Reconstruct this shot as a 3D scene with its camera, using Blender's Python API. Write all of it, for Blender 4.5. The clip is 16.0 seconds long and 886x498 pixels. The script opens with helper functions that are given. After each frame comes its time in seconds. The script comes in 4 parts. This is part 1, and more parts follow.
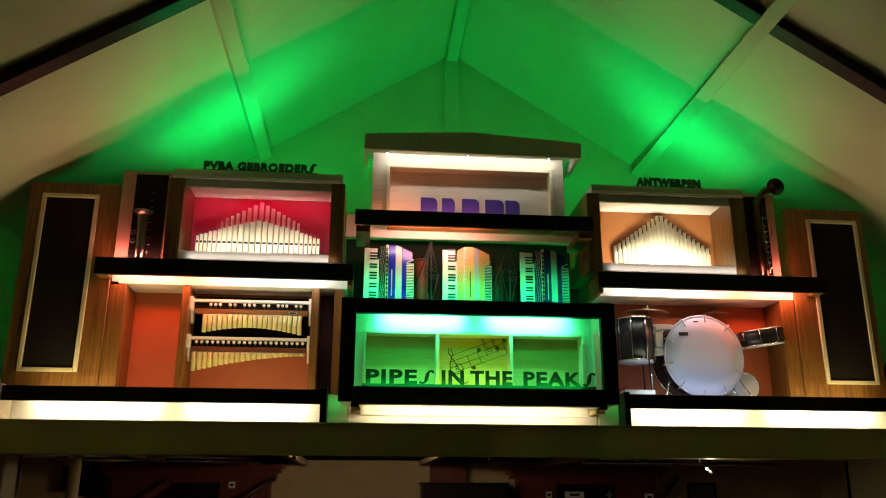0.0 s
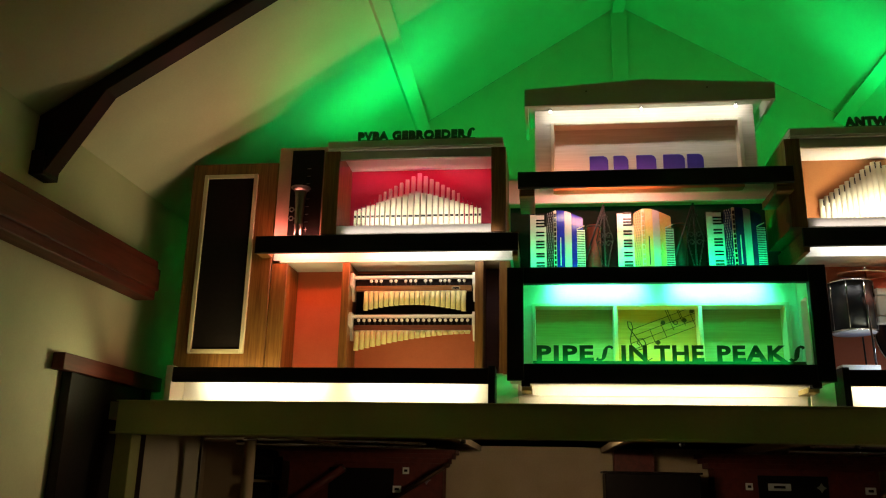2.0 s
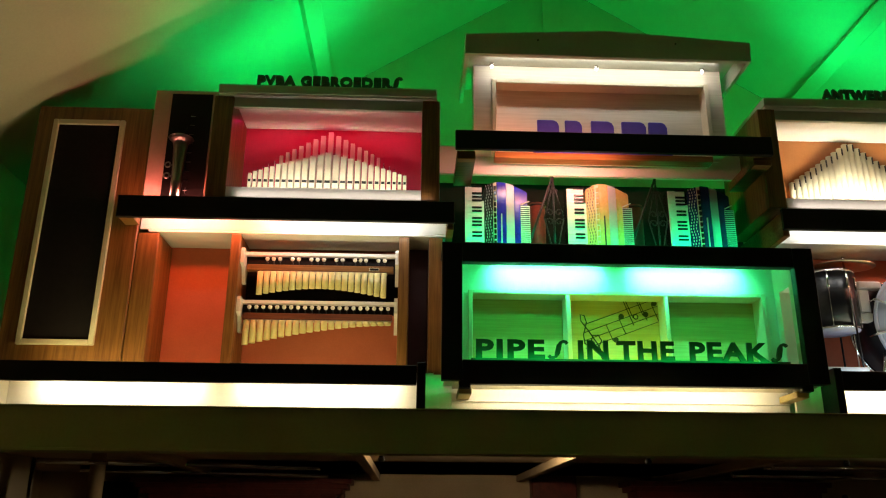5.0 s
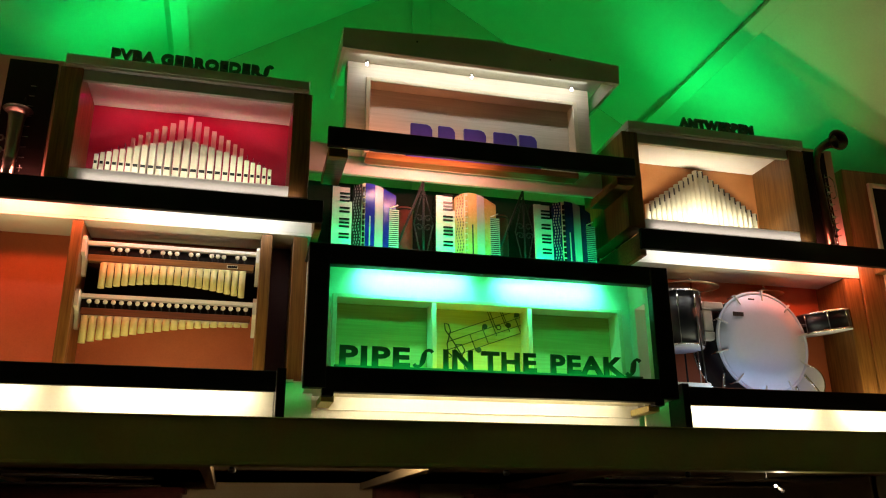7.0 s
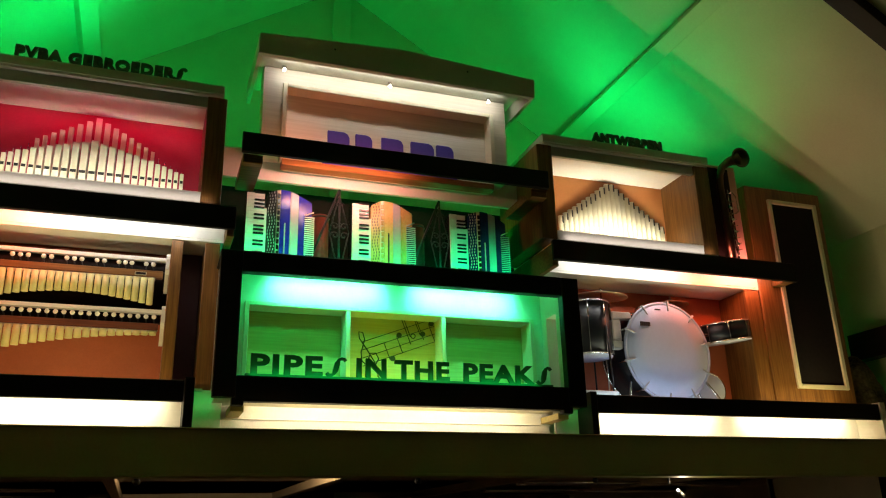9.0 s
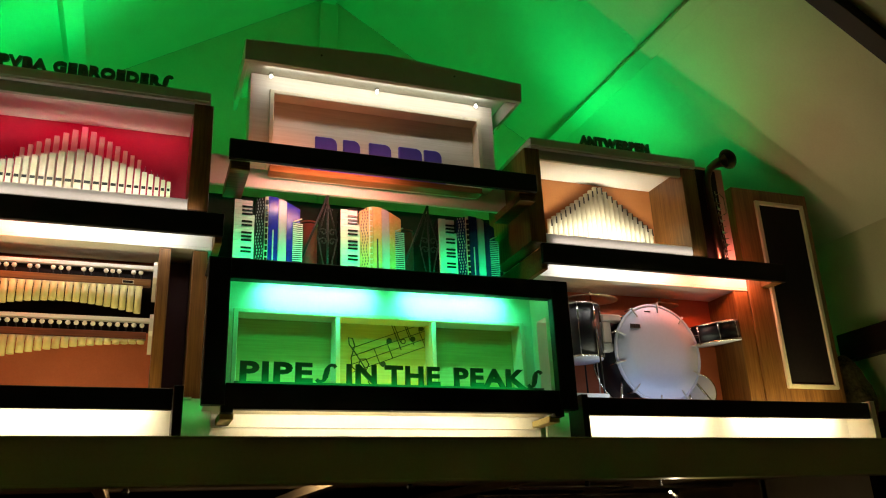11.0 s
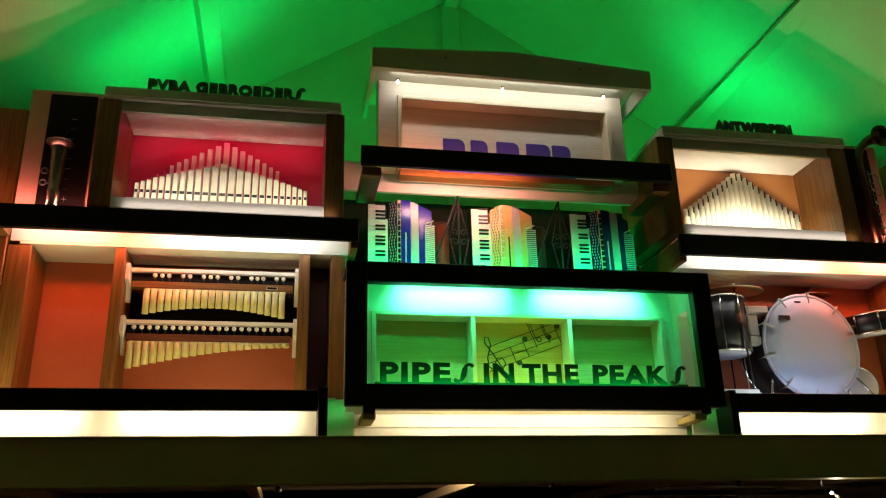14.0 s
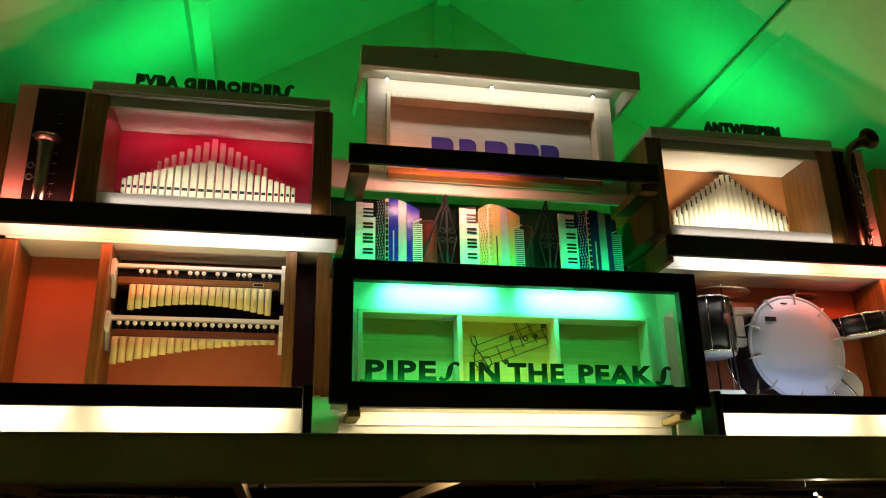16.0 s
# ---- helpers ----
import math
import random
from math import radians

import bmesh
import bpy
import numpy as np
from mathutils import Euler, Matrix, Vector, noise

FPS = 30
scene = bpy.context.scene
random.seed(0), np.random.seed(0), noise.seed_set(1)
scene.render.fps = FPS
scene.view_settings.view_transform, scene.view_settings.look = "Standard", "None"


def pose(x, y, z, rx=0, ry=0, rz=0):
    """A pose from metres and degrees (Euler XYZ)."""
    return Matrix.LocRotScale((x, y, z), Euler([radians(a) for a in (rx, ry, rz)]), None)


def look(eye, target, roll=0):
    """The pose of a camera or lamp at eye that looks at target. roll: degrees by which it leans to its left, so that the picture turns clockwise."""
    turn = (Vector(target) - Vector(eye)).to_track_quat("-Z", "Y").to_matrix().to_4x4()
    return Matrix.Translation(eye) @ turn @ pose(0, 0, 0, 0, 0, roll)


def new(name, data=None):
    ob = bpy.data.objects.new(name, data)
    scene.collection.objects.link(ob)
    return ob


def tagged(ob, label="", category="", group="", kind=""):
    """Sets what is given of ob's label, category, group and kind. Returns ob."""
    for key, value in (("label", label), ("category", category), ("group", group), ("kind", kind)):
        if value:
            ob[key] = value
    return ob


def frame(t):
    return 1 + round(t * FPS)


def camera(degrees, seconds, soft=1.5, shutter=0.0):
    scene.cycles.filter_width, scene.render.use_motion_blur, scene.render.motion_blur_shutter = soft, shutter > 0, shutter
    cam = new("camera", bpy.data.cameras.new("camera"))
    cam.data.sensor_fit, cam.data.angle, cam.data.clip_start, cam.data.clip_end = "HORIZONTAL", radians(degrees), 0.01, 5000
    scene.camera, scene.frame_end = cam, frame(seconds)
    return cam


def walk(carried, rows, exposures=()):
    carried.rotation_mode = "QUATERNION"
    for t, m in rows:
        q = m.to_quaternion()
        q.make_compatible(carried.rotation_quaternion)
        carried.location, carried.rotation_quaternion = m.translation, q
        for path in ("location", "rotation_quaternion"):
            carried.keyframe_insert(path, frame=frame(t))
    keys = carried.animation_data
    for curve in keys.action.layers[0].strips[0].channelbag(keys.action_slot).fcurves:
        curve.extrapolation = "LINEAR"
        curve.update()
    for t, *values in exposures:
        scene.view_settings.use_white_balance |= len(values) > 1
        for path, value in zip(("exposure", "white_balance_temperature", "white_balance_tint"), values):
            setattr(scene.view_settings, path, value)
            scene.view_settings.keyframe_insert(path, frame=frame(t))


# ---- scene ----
cam = camera(56.8, 16.0, soft=1.1)
PATH = [
    (0, (-0.843, -6.128, 1.689), (-0.665, -4.22, 2.263), 0.2),
    (0.5, (-0.775, -6.013, 1.633), (-0.642, -4.107, 2.223), -0.3),
    (1, (-0.726, -5.877, 1.672), (-0.756, -3.962, 2.248), 0.1),
    (1.5, (-0.693, -5.715, 1.677), (-0.918, -3.807, 2.234), 1.2),
    (2, (-0.8, -5.565, 1.677), (-1.039, -3.656, 2.223), 1.2),
    (2.5, (-0.979, -5.402, 1.671), (-1.21, -3.494, 2.224), 1.2),
    (3, (-0.979, -5.216, 1.653), (-1.211, -3.31, 2.216), 1.3),
    (3.2, (-1.009, -5.119, 1.628), (-1.23, -3.216, 2.202), 1.3),
    (5.3, (-1.21, -4.311, 1.598), (-1.103, -2.42, 2.242), 0.5),
    (5.5, (-1.222, -4.28, 1.623), (-1.091, -2.389, 2.262), 0.6),
    (6, (-1.34, -4.215, 1.633), (-1.064, -2.344, 2.283), -0.2),
    (6.5, (-1.383, -4.197, 1.635), (-0.996, -2.347, 2.291), -0.1),
    (7, (-1.377, -4.214, 1.655), (-0.91, -2.38, 2.302), -0.4),
    (7.5, (-1.38, -4.225, 1.656), (-0.84, -2.412, 2.307), -0.9),
    (8, (-1.363, -4.24, 1.655), (-0.802, -2.436, 2.311), -1.1),
    (8.5, (-1.347, -4.249, 1.653), (-0.758, -2.455, 2.312), -1.2),
    (9, (-1.345, -4.252, 1.663), (-0.698, -2.478, 2.321), -1.5),
    (11.5, (-1.319, -4.246, 1.652), (-0.656, -2.484, 2.328), -2.6),
    (12, (-1.295, -4.255, 1.658), (-0.706, -2.467, 2.333), -2.0),
    (12.5, (-1.304, -4.237, 1.644), (-0.741, -2.442, 2.323), -2.2),
    (13, (-1.293, -4.237, 1.649), (-0.858, -2.407, 2.328), -1.6),
    (13.5, (-1.338, -4.221, 1.64), (-0.955, -2.381, 2.325), -1.5),
    (14, (-1.345, -4.218, 1.646), (-0.98, -2.375, 2.331), -1.6),
    (14.5, (-1.35, -4.207, 1.641), (-0.989, -2.363, 2.328), -1.7),
    (15, (-1.369, -4.198, 1.651), (-0.997, -2.354, 2.332), -1.7),
    (15.5, (-1.35, -4.199, 1.647), (-0.977, -2.357, 2.33), -1.1),
    (16, (-1.302, -4.226, 1.643), (-0.924, -2.384, 2.325), -1.2),
]
walk(cam, [(t, look(eye, target, roll)) for t, eye, target, roll in PATH], [(0.0, 0.16), (2.0, 0.18), (3.0, 0.24), (5.5, 0.04), (7.0, -0.08), (16.0, -0.08)])

# ---- light ----
world = bpy.data.worlds.new("world")
scene.world = world
world.use_nodes = True
world.node_tree.nodes["Background"].inputs[0].default_value = (1.0, 0.86, 0.62, 1)
world.node_tree.nodes["Background"].inputs[1].default_value = 0.02
scene.view_settings.exposure = 0.0


def lamp(kind, m, watts, colour, size=0.1, size_y=None, spread=180, cone=120, blend=0.6):
    data = bpy.data.lights.new("lamp", kind)
    data.energy, data.color = watts, colour
    if kind == "AREA":
        data.shape = "RECTANGLE" if size_y else "SQUARE"
        data.size = size
        if size_y:
            data.size_y = size_y
        data.spread = radians(spread)
    else:
        data.shadow_soft_size = size
    if kind == "SPOT":
        data.spot_size, data.spot_blend = radians(cone), blend
    ob = new("lamp", data)
    ob.matrix_world = m
    return ob


WARM, WHITE = (1.0, 0.89, 0.60), (1.0, 0.95, 0.88)
RED, CRIMSON, GREEN, MINT = (1.0, 0.16, 0.05), (1.0, 0.0, 0.13), (0.0, 1.0, 0.14), (0.0, 1.0, 0.30)

# unseen area lamp added far behind the camera, in place of assumed hall lights
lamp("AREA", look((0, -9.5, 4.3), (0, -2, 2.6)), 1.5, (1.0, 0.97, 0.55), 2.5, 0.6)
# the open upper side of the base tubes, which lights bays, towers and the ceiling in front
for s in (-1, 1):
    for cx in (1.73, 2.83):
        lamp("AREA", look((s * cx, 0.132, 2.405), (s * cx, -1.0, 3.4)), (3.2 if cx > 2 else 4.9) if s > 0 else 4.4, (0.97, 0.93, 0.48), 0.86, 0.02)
        lamp("AREA", look((s * cx, 0.150, 2.425), (s * cx, 0.40, 2.75)), (1.7 if s < 0 or cx > 2 else 0.9), (0.62, 0.78, 1.0) if s * cx == 1.73 else (1.0, 0.80, 0.34), 0.86, 0.02)
    # added spot in open air before the plinth, brightens the side wall; no lamp stands there
    lamp("SPOT", look((s * 3.25, -0.09, 2.32), (s * 3.96, -0.95, 2.25)), 9 if s < 0 else 2.5, (0.92, 0.94, 0.46), 0.03, cone=132, blend=0.9)
# green floods hidden behind the organ, washing gable and ceiling
for gx, gw in ((-1.85, 34), (-0.75, 14), (0.75, 14), (1.85, 34)):
    lamp("SPOT", look((gx, 1.0, 3.75), (gx * 0.86, 0.85, 6.0)), gw, GREEN, 0.10, cone=122, blend=0.6)
for s in (-1, 1):
    lamp("SPOT", look((s * 1.5, 1.12, 4.06), (s * 2.2, 0.0, 5.1)), 56, (0.0, 1.0, 0.20), 0.08, cone=116, blend=0.9)
lamp("SPOT", look((-3.2, 1.3, 2.6), (-3.9, 1.5, 3.6)), 0.3, GREEN, 0.1, cone=160)
lamp("SPOT", look((3.2, 1.3, 2.6), (3.9, 1.5, 3.6)), 0.3, GREEN, 0.1, cone=160)
for s in (-1, 1):
    # tubes behind the base rails, thrown back on the white board
    for cx in (1.73, 2.83):
        lamp("AREA", look((s * cx, 0.165, 2.40), (s * cx, 0.30, 2.26)), 3.7, WARM, 0.88, 0.02, spread=130)
    # tubes behind the fascia of the wide shelves, red towards the outside
    lamp("AREA", look((s * 1.62, 0.20, 3.385), (s * 1.62, 0.36, 3.32)), 1.1, (0.96, 0.98, 1.0), 1.1, 0.02)
    lamp("AREA", look((s * 2.58, 0.20, 3.385), (s * 2.58, 0.36, 3.32)), 1.2, (1.0, 0.46, 0.42), 0.50, 0.02)
    lamp("AREA", look((s * 2.32, 0.22, 3.315), (s * 2.32, 0.55, 2.80)), 4.0, RED, 0.9, 0.03)
    lamp("AREA", look((s * 1.60, 0.22, 3.315), (s * 1.60, 0.55, 2.85)), 1.1, WHITE, 0.8, 0.03)
    # lamps at the foot of the outer panels on the shelves
    lamp("AREA", look((s * (2.66 if s < 0 else 2.46), 0.180, 3.448), (s * (2.66 if s < 0 else 2.46), 0.23, 3.80)), 1.9, (1.0, 0.27, 0.20), 0.5, 0.012)
    # unseen strip added before the shelf fascia, only brightens the white sill
    lamp("AREA", look((s * 1.68, 0.125, 3.446), (s * 1.68, 0.17, 3.475)), 0.30, (1.0, 0.86, 0.80), 1.15, 0.02, spread=150)
    # green glow beside the centre case
    lamp("AREA", look((s * 1.06, 0.14, 2.36), (s * 1.07, 0.30, 2.22)), 0.05, GREEN, 0.1, 0.03)
# pipe boxes
lamp("AREA", look((-1.75, 0.24, 3.49), (-1.75, 0.44, 3.66)), 1.5, (1.0, 0.95, 0.80), 1.0, 0.03, spread=68)
lamp("AREA", look((-1.75, 0.205, 3.515), (-1.75, 0.235, 4.05)), 0.10, WHITE, 1.0, 0.012, spread=30)
lamp("AREA", look((-1.75, 0.44, 4.085), (-1.75, 0.57, 3.72)), 1.5, CRIMSON, 1.1, 0.02)
lamp("AREA", look((1.65, 0.235, 3.49), (1.65, 0.50, 3.74)), 5.0, (1.0, 0.94, 0.74), 0.9, 0.03, spread=96)
lamp("AREA", look((1.65, 0.42, 3.50), (1.65, 0.57, 3.75)), 0.55, (1.0, 0.40, 0.08), 1.0, 0.03)
# name board: one strip added for the roof's spots, red strip behind the shelf
lamp("AREA", look((-0.02, 0.185, 4.446), (-0.02, 0.30, 4.33)), 2.3, (1.0, 0.97, 0.92), 1.5, 0.02)
lamp("AREA", look((-0.35, 0.17, 3.84), (-0.35, 0.34, 4.1)), 0.9, (1.0, 0.30, 0.15), 0.9, 0.03)
lamp("AREA", look((-0.30, 0.16, 3.72), (-0.30, 0.52, 3.82)), 5.0, (1.0, 0.34, 0.25), 0.66, 0.03)
# accordions: white from the side, green from below
lamp("AREA", look((-0.42, 0.16, 3.70), (-0.40, 0.50, 3.40)), 1.0, WHITE, 0.66, 0.03)
lamp("AREA", look((0.0, 0.10, 3.145), (0.0, 0.50, 3.32)), 4.4, MINT, 1.9, 0.03, spread=66)
lamp("AREA", look((0.0, 0.68, 3.60), (0.0, 0.679, 3.90)), 1.6, GREEN, 1.9, 0.03)
# centre case: two green tubes behind the top rail, warm tube under the case
for cx in (-0.42, 0.42):
    lamp("AREA", look((cx + 0.018, 0.20, 3.098), (cx + 0.018, 0.32, 2.99)), 5.2, (0.09, 1.0, 0.46), 0.62, 0.02, spread=110)
# three fill lamps added with no tube of their own: header, bays, centre
lamp("AREA", look((0.0, 0.082, 3.06), (0.0, 0.29, 2.95)), 1.9, (0.0, 1.0, 0.22), 1.8, 0.02, spread=130)
lamp("AREA", look((0.0, 0.13, 2.50), (0.0, 0.42, 2.55)), 1.25, GREEN, 1.7, 0.03)
lamp("AREA", look((0.0, 0.20, 2.455), (0.0, 0.42, 2.60)), 0.85, (0.75, 1.0, 0.0), 0.6, 0.03)
lamp("AREA", look((0.0, 0.10, 2.335), (0.0, 0.30, 2.26)), 4.0, WARM, 1.6, 0.02)

# ---- materials ----


def material(name, colour, rough=0.5, metal=0.0, other=None, scale=8.0, stretch=(1, 1, 1), bump=0.0, fine=60.0, spec=0.5, vary=0.0):
    """A surface with two scales of variation: broad blotches between two colours and fine grain."""
    mat = bpy.data.materials.new(name)
    mat.use_nodes = True
    nt = mat.node_tree
    bsdf = nt.nodes["Principled BSDF"]
    bsdf.inputs["Roughness"].default_value = rough
    bsdf.inputs["Metallic"].default_value = metal
    bsdf.inputs["Specular IOR Level"].default_value = spec
    co = nt.nodes.new("ShaderNodeTexCoord")
    mp = nt.nodes.new("ShaderNodeMapping")
    mp.inputs["Scale"].default_value = stretch
    nt.links.new(co.outputs["Object"], mp.inputs["Vector"])
    broad = nt.nodes.new("ShaderNodeTexNoise")
    broad.inputs["Scale"].default_value, broad.inputs["Detail"].default_value = scale, 5
    nt.links.new(mp.outputs[0], broad.inputs["Vector"])
    grain = nt.nodes.new("ShaderNodeTexNoise")
    grain.inputs["Scale"].default_value, grain.inputs["Detail"].default_value = fine, 3
    nt.links.new(mp.outputs[0], grain.inputs["Vector"])
    mix = nt.nodes.new("ShaderNodeMix")
    mix.data_type = "RGBA"
    other = other or tuple(c * 0.86 for c in colour)
    mix.inputs["A"].default_value, mix.inputs["B"].default_value = (*colour, 1), (*other, 1)
    add = nt.nodes.new("ShaderNodeMath")
    add.operation = "MULTIPLY_ADD"
    nt.links.new(grain.outputs[0], add.inputs[0])
    add.inputs[1].default_value = 0.6
    nt.links.new(broad.outputs[0], add.inputs[2])
    ramp = nt.nodes.new("ShaderNodeMapRange")
    ramp.inputs["From Min"].default_value, ramp.inputs["From Max"].default_value = 0.55, 1.05
    nt.links.new(add.outputs[0], ramp.inputs["Value"])
    nt.links.new(ramp.outputs[0], mix.inputs["Factor"])
    out = mix.outputs["Result"]
    if vary:
        info = nt.nodes.new("ShaderNodeObjectInfo")
        hsv = nt.nodes.new("ShaderNodeHueSaturation")
        mr = nt.nodes.new("ShaderNodeMapRange")
        mr.inputs["To Min"].default_value, mr.inputs["To Max"].default_value = 1 - vary, 1 + vary
        nt.links.new(info.outputs["Random"], mr.inputs["Value"])
        nt.links.new(mr.outputs[0], hsv.inputs["Value"])
        nt.links.new(out, hsv.inputs["Color"])
        out = hsv.outputs[0]
    nt.links.new(out, bsdf.inputs["Base Color"])
    if bump:
        b = nt.nodes.new("ShaderNodeBump")
        b.inputs["Strength"].default_value, b.inputs["Distance"].default_value = bump, 0.004
        nt.links.new(add.outputs[0], b.inputs["Height"])
        nt.links.new(b.outputs[0], bsdf.inputs["Normal"])
    rr = nt.nodes.new("ShaderNodeMapRange")
    rr.inputs["To Min"].default_value, rr.inputs["To Max"].default_value = max(0.02, rough - 0.08), min(1, rough + 0.1)
    nt.links.new(broad.outputs[0], rr.inputs["Value"])
    nt.links.new(rr.outputs[0], bsdf.inputs["Roughness"])
    return mat


M = dict(
    plaster=material("cream_plaster", (0.66, 0.60, 0.42), 0.85, other=(0.58, 0.52, 0.36), scale=2.5, bump=0.12, fine=90),
    ceiling=material("cream_ceiling_paint", (0.70, 0.65, 0.48), 0.8, other=(0.62, 0.57, 0.41), scale=1.8, bump=0.08, fine=70),
    lowwall=material("lower_wall_paint", (0.52, 0.40, 0.25), 0.8, other=(0.44, 0.33, 0.20), scale=3, bump=0.1),
    oak=material("oak_veneer", (0.27, 0.125, 0.030), 0.40, other=(0.125, 0.048, 0.010), scale=3.0, stretch=(22, 22, 0.9), bump=0.10, fine=9),
    oakx=material("oak_veneer_across", (0.27, 0.125, 0.030), 0.40, other=(0.125, 0.048, 0.010), scale=3.0, stretch=(0.9, 22, 22), bump=0.10, fine=9),
    pale=material("pale_limed_veneer", (0.68, 0.61, 0.48), 0.45, other=(0.57, 0.50, 0.37), scale=3.0, stretch=(0.8, 14, 26), bump=0.06, fine=9),
    dark=material("dark_stained_fascia", (0.0075, 0.0045, 0.004), 0.45, other=(0.004, 0.0025, 0.002), scale=3, stretch=(0.8, 20, 20), bump=0.06, fine=10, spec=0.25),
    # veneer made yellow so the green lamplight on the case back stays saturated
    lime=material("yellow_veneer", (0.56, 0.44, 0.17), 0.5, other=(0.46, 0.35, 0.12), scale=3.0, stretch=(0.8, 14, 26), bump=0.05, fine=9),
    trim=material("ivory_trim_paint", (0.74, 0.66, 0.46), 0.4, scale=6, bump=0.03),
    white=material("white_board_paint", (0.80, 0.77, 0.68), 0.5, other=(0.74, 0.70, 0.60), scale=4, bump=0.03),
    grey=material("grey_roof_paint", (0.50, 0.53, 0.41), 0.5, other=(0.43, 0.46, 0.35), scale=3, bump=0.04),
    salmon=material("salmon_panel_paint", (0.56, 0.15, 0.065), 0.62, other=(0.48, 0.12, 0.05), scale=4, bump=0.05, fine=120),
    # same panel paint, its warm lamplight mixed into the colour
    warm_lit=material("warm_lit_panel_paint", (0.40, 0.150, 0.040), 0.62, other=(0.33, 0.115, 0.028), scale=4, bump=0.05, fine=120),
    # panel paint of the bays with the red lamplight put into the colour
    red_lit=material("red_lit_panel_paint", (0.42, 0.030, 0.060), 0.62, other=(0.34, 0.022, 0.048), scale=4, bump=0.05, fine=120),
    rose=material("rose_panel_paint", (0.62, 0.36, 0.30), 0.6, scale=4, bump=0.04),
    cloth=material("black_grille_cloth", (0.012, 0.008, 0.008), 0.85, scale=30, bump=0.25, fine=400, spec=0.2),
    blackp=material("black_panel", (0.008, 0.005, 0.005), 0.5, scale=6, spec=0.15),
    maroon=material("maroon_recess_paint", (0.10, 0.030, 0.028), 0.6, scale=4),
    timber=material("dark_red_timber", (0.15, 0.018, 0.010), 0.55, other=(0.08, 0.011, 0.007), scale=2.5, stretch=(8, 0.8, 8), bump=0.25, fine=8),
    truss=material("near_black_truss_paint", (0.006, 0.004, 0.004), 0.4, other=(0.016, 0.006, 0.005), scale=3, bump=0.15, spec=0.2),
    steel=material("olive_beam_paint", (0.46, 0.46, 0.17), 0.55, other=(0.39, 0.39, 0.13), scale=2.2, bump=0.06),
    ivory=material("ivory_pipe_wood", (0.78, 0.73, 0.56), 0.4, other=(0.70, 0.63, 0.45), scale=4, stretch=(10, 10, 1), vary=0.06),
    tubew=material("yellowed_chime_tube", (0.72, 0.66, 0.29), 0.35, other=(0.62, 0.56, 0.22), scale=4, vary=0.05),
    cymbalm=material("cymbal_brass", (0.55, 0.44, 0.24), 0.3, 1.0, scale=10),
    slot=material("black_slot", (0.012, 0.010, 0.008), 0.6),
    chrome=material("chrome", (0.75, 0.75, 0.74), 0.14, 1.0, scale=10),
    nickel=material("aged_nickel", (0.30, 0.29, 0.27), 0.32, 1.0, other=(0.24, 0.22, 0.2), scale=14),
    brass=material("dark_brass", (0.12, 0.075, 0.05), 0.40, 1.0, scale=8),
    iron=material("wrought_iron", (0.020, 0.018, 0.018), 0.45, 0.4, scale=20, bump=0.2),
    skin=material("white_drum_skin", (0.50, 0.54, 0.68), 0.5, other=(0.45, 0.49, 0.62), scale=3, bump=0.05),
    shell=material("black_drum_lacquer", (0.008, 0.009, 0.014), 0.42, scale=4),
    keyw=material("white_key", (0.82, 0.80, 0.72), 0.25, vary=0.04),
    keyb=material("black_key", (0.010, 0.010, 0.010), 0.22),
    blue=material("blue_pearl", (0.014, 0.025, 0.42), 0.2, other=(0.008, 0.012, 0.22), scale=18),
    navy=material("navy_pearl", (0.02, 0.035, 0.13), 0.22, other=(0.01, 0.02, 0.07), scale=18),
    gold=material("gold_pearl", (0.72, 0.50, 0.20), 0.25, other=(0.58, 0.38, 0.12), scale=22),
    silverp=material("silver_pearl", (0.45, 0.46, 0.46), 0.3, scale=16),
    purple=material("violet_blue_letter", (0.09, 0.06, 0.50), 0.45, scale=10),
    letter=material("dark_letter_paint", (0.040, 0.046, 0.022), 0.5, scale=12),
    floor=material("dark_carpet", (0.06, 0.035, 0.030), 0.9, scale=12, bump=0.3),
    reed=material("red_stained_wood", (0.20, 0.06, 0.025), 0.4, other=(0.10, 0.03, 0.014), scale=3, stretch=(1, 14, 14), bump=0.05, fine=10),
    mottled=material("dark_mottled_surface", (0.010, 0.008, 0.006), 0.9, other=(0.20, 0.17, 0.08), scale=5, bump=0.5, fine=45, spec=0.2),
    glow=material("bulb_glass", (0.9, 0.9, 0.85), 0.3),
    picture=material("dark_print", (0.035, 0.035, 0.04), 0.3, other=(0.10, 0.10, 0.10), scale=9),
)
g = M["glow"].node_tree.nodes["Principled BSDF"]
g.inputs["Emission Color"].default_value, g.inputs["Emission Strength"].default_value = (1, 0.93, 0.80, 1), 9

# ---- building blocks ----


def slab(bm, x0, x1, y0, y1, z0, z1, bevel=0.0):
    """A box between the given limits, its edges eased by bevel."""
    x0, x1, y0, y1, z0, z1 = min(x0, x1), max(x0, x1), min(y0, y1), max(y0, y1), min(z0, z1), max(z0, z1)
    v = [bm.verts.new((x, y, z)) for x in (x0, x1) for y in (y0, y1) for z in (z0, z1)]
    f = [bm.faces.new([v[i] for i in q]) for q in ((0, 1, 3, 2), (4, 6, 7, 5), (0, 4, 5, 1), (2, 3, 7, 6), (0, 2, 6, 4), (1, 5, 7, 3))]
    if bevel:
        bmesh.ops.bevel(bm, geom=list({e for q in f for e in q.edges}), offset=bevel, segments=1, affect="EDGES")
    return bm


def block(x0, x1, y0, y1, z0, z1, bevel=0.002):
    return slab(bmesh.new(), x0, x1, y0, y1, z0, z1, bevel)


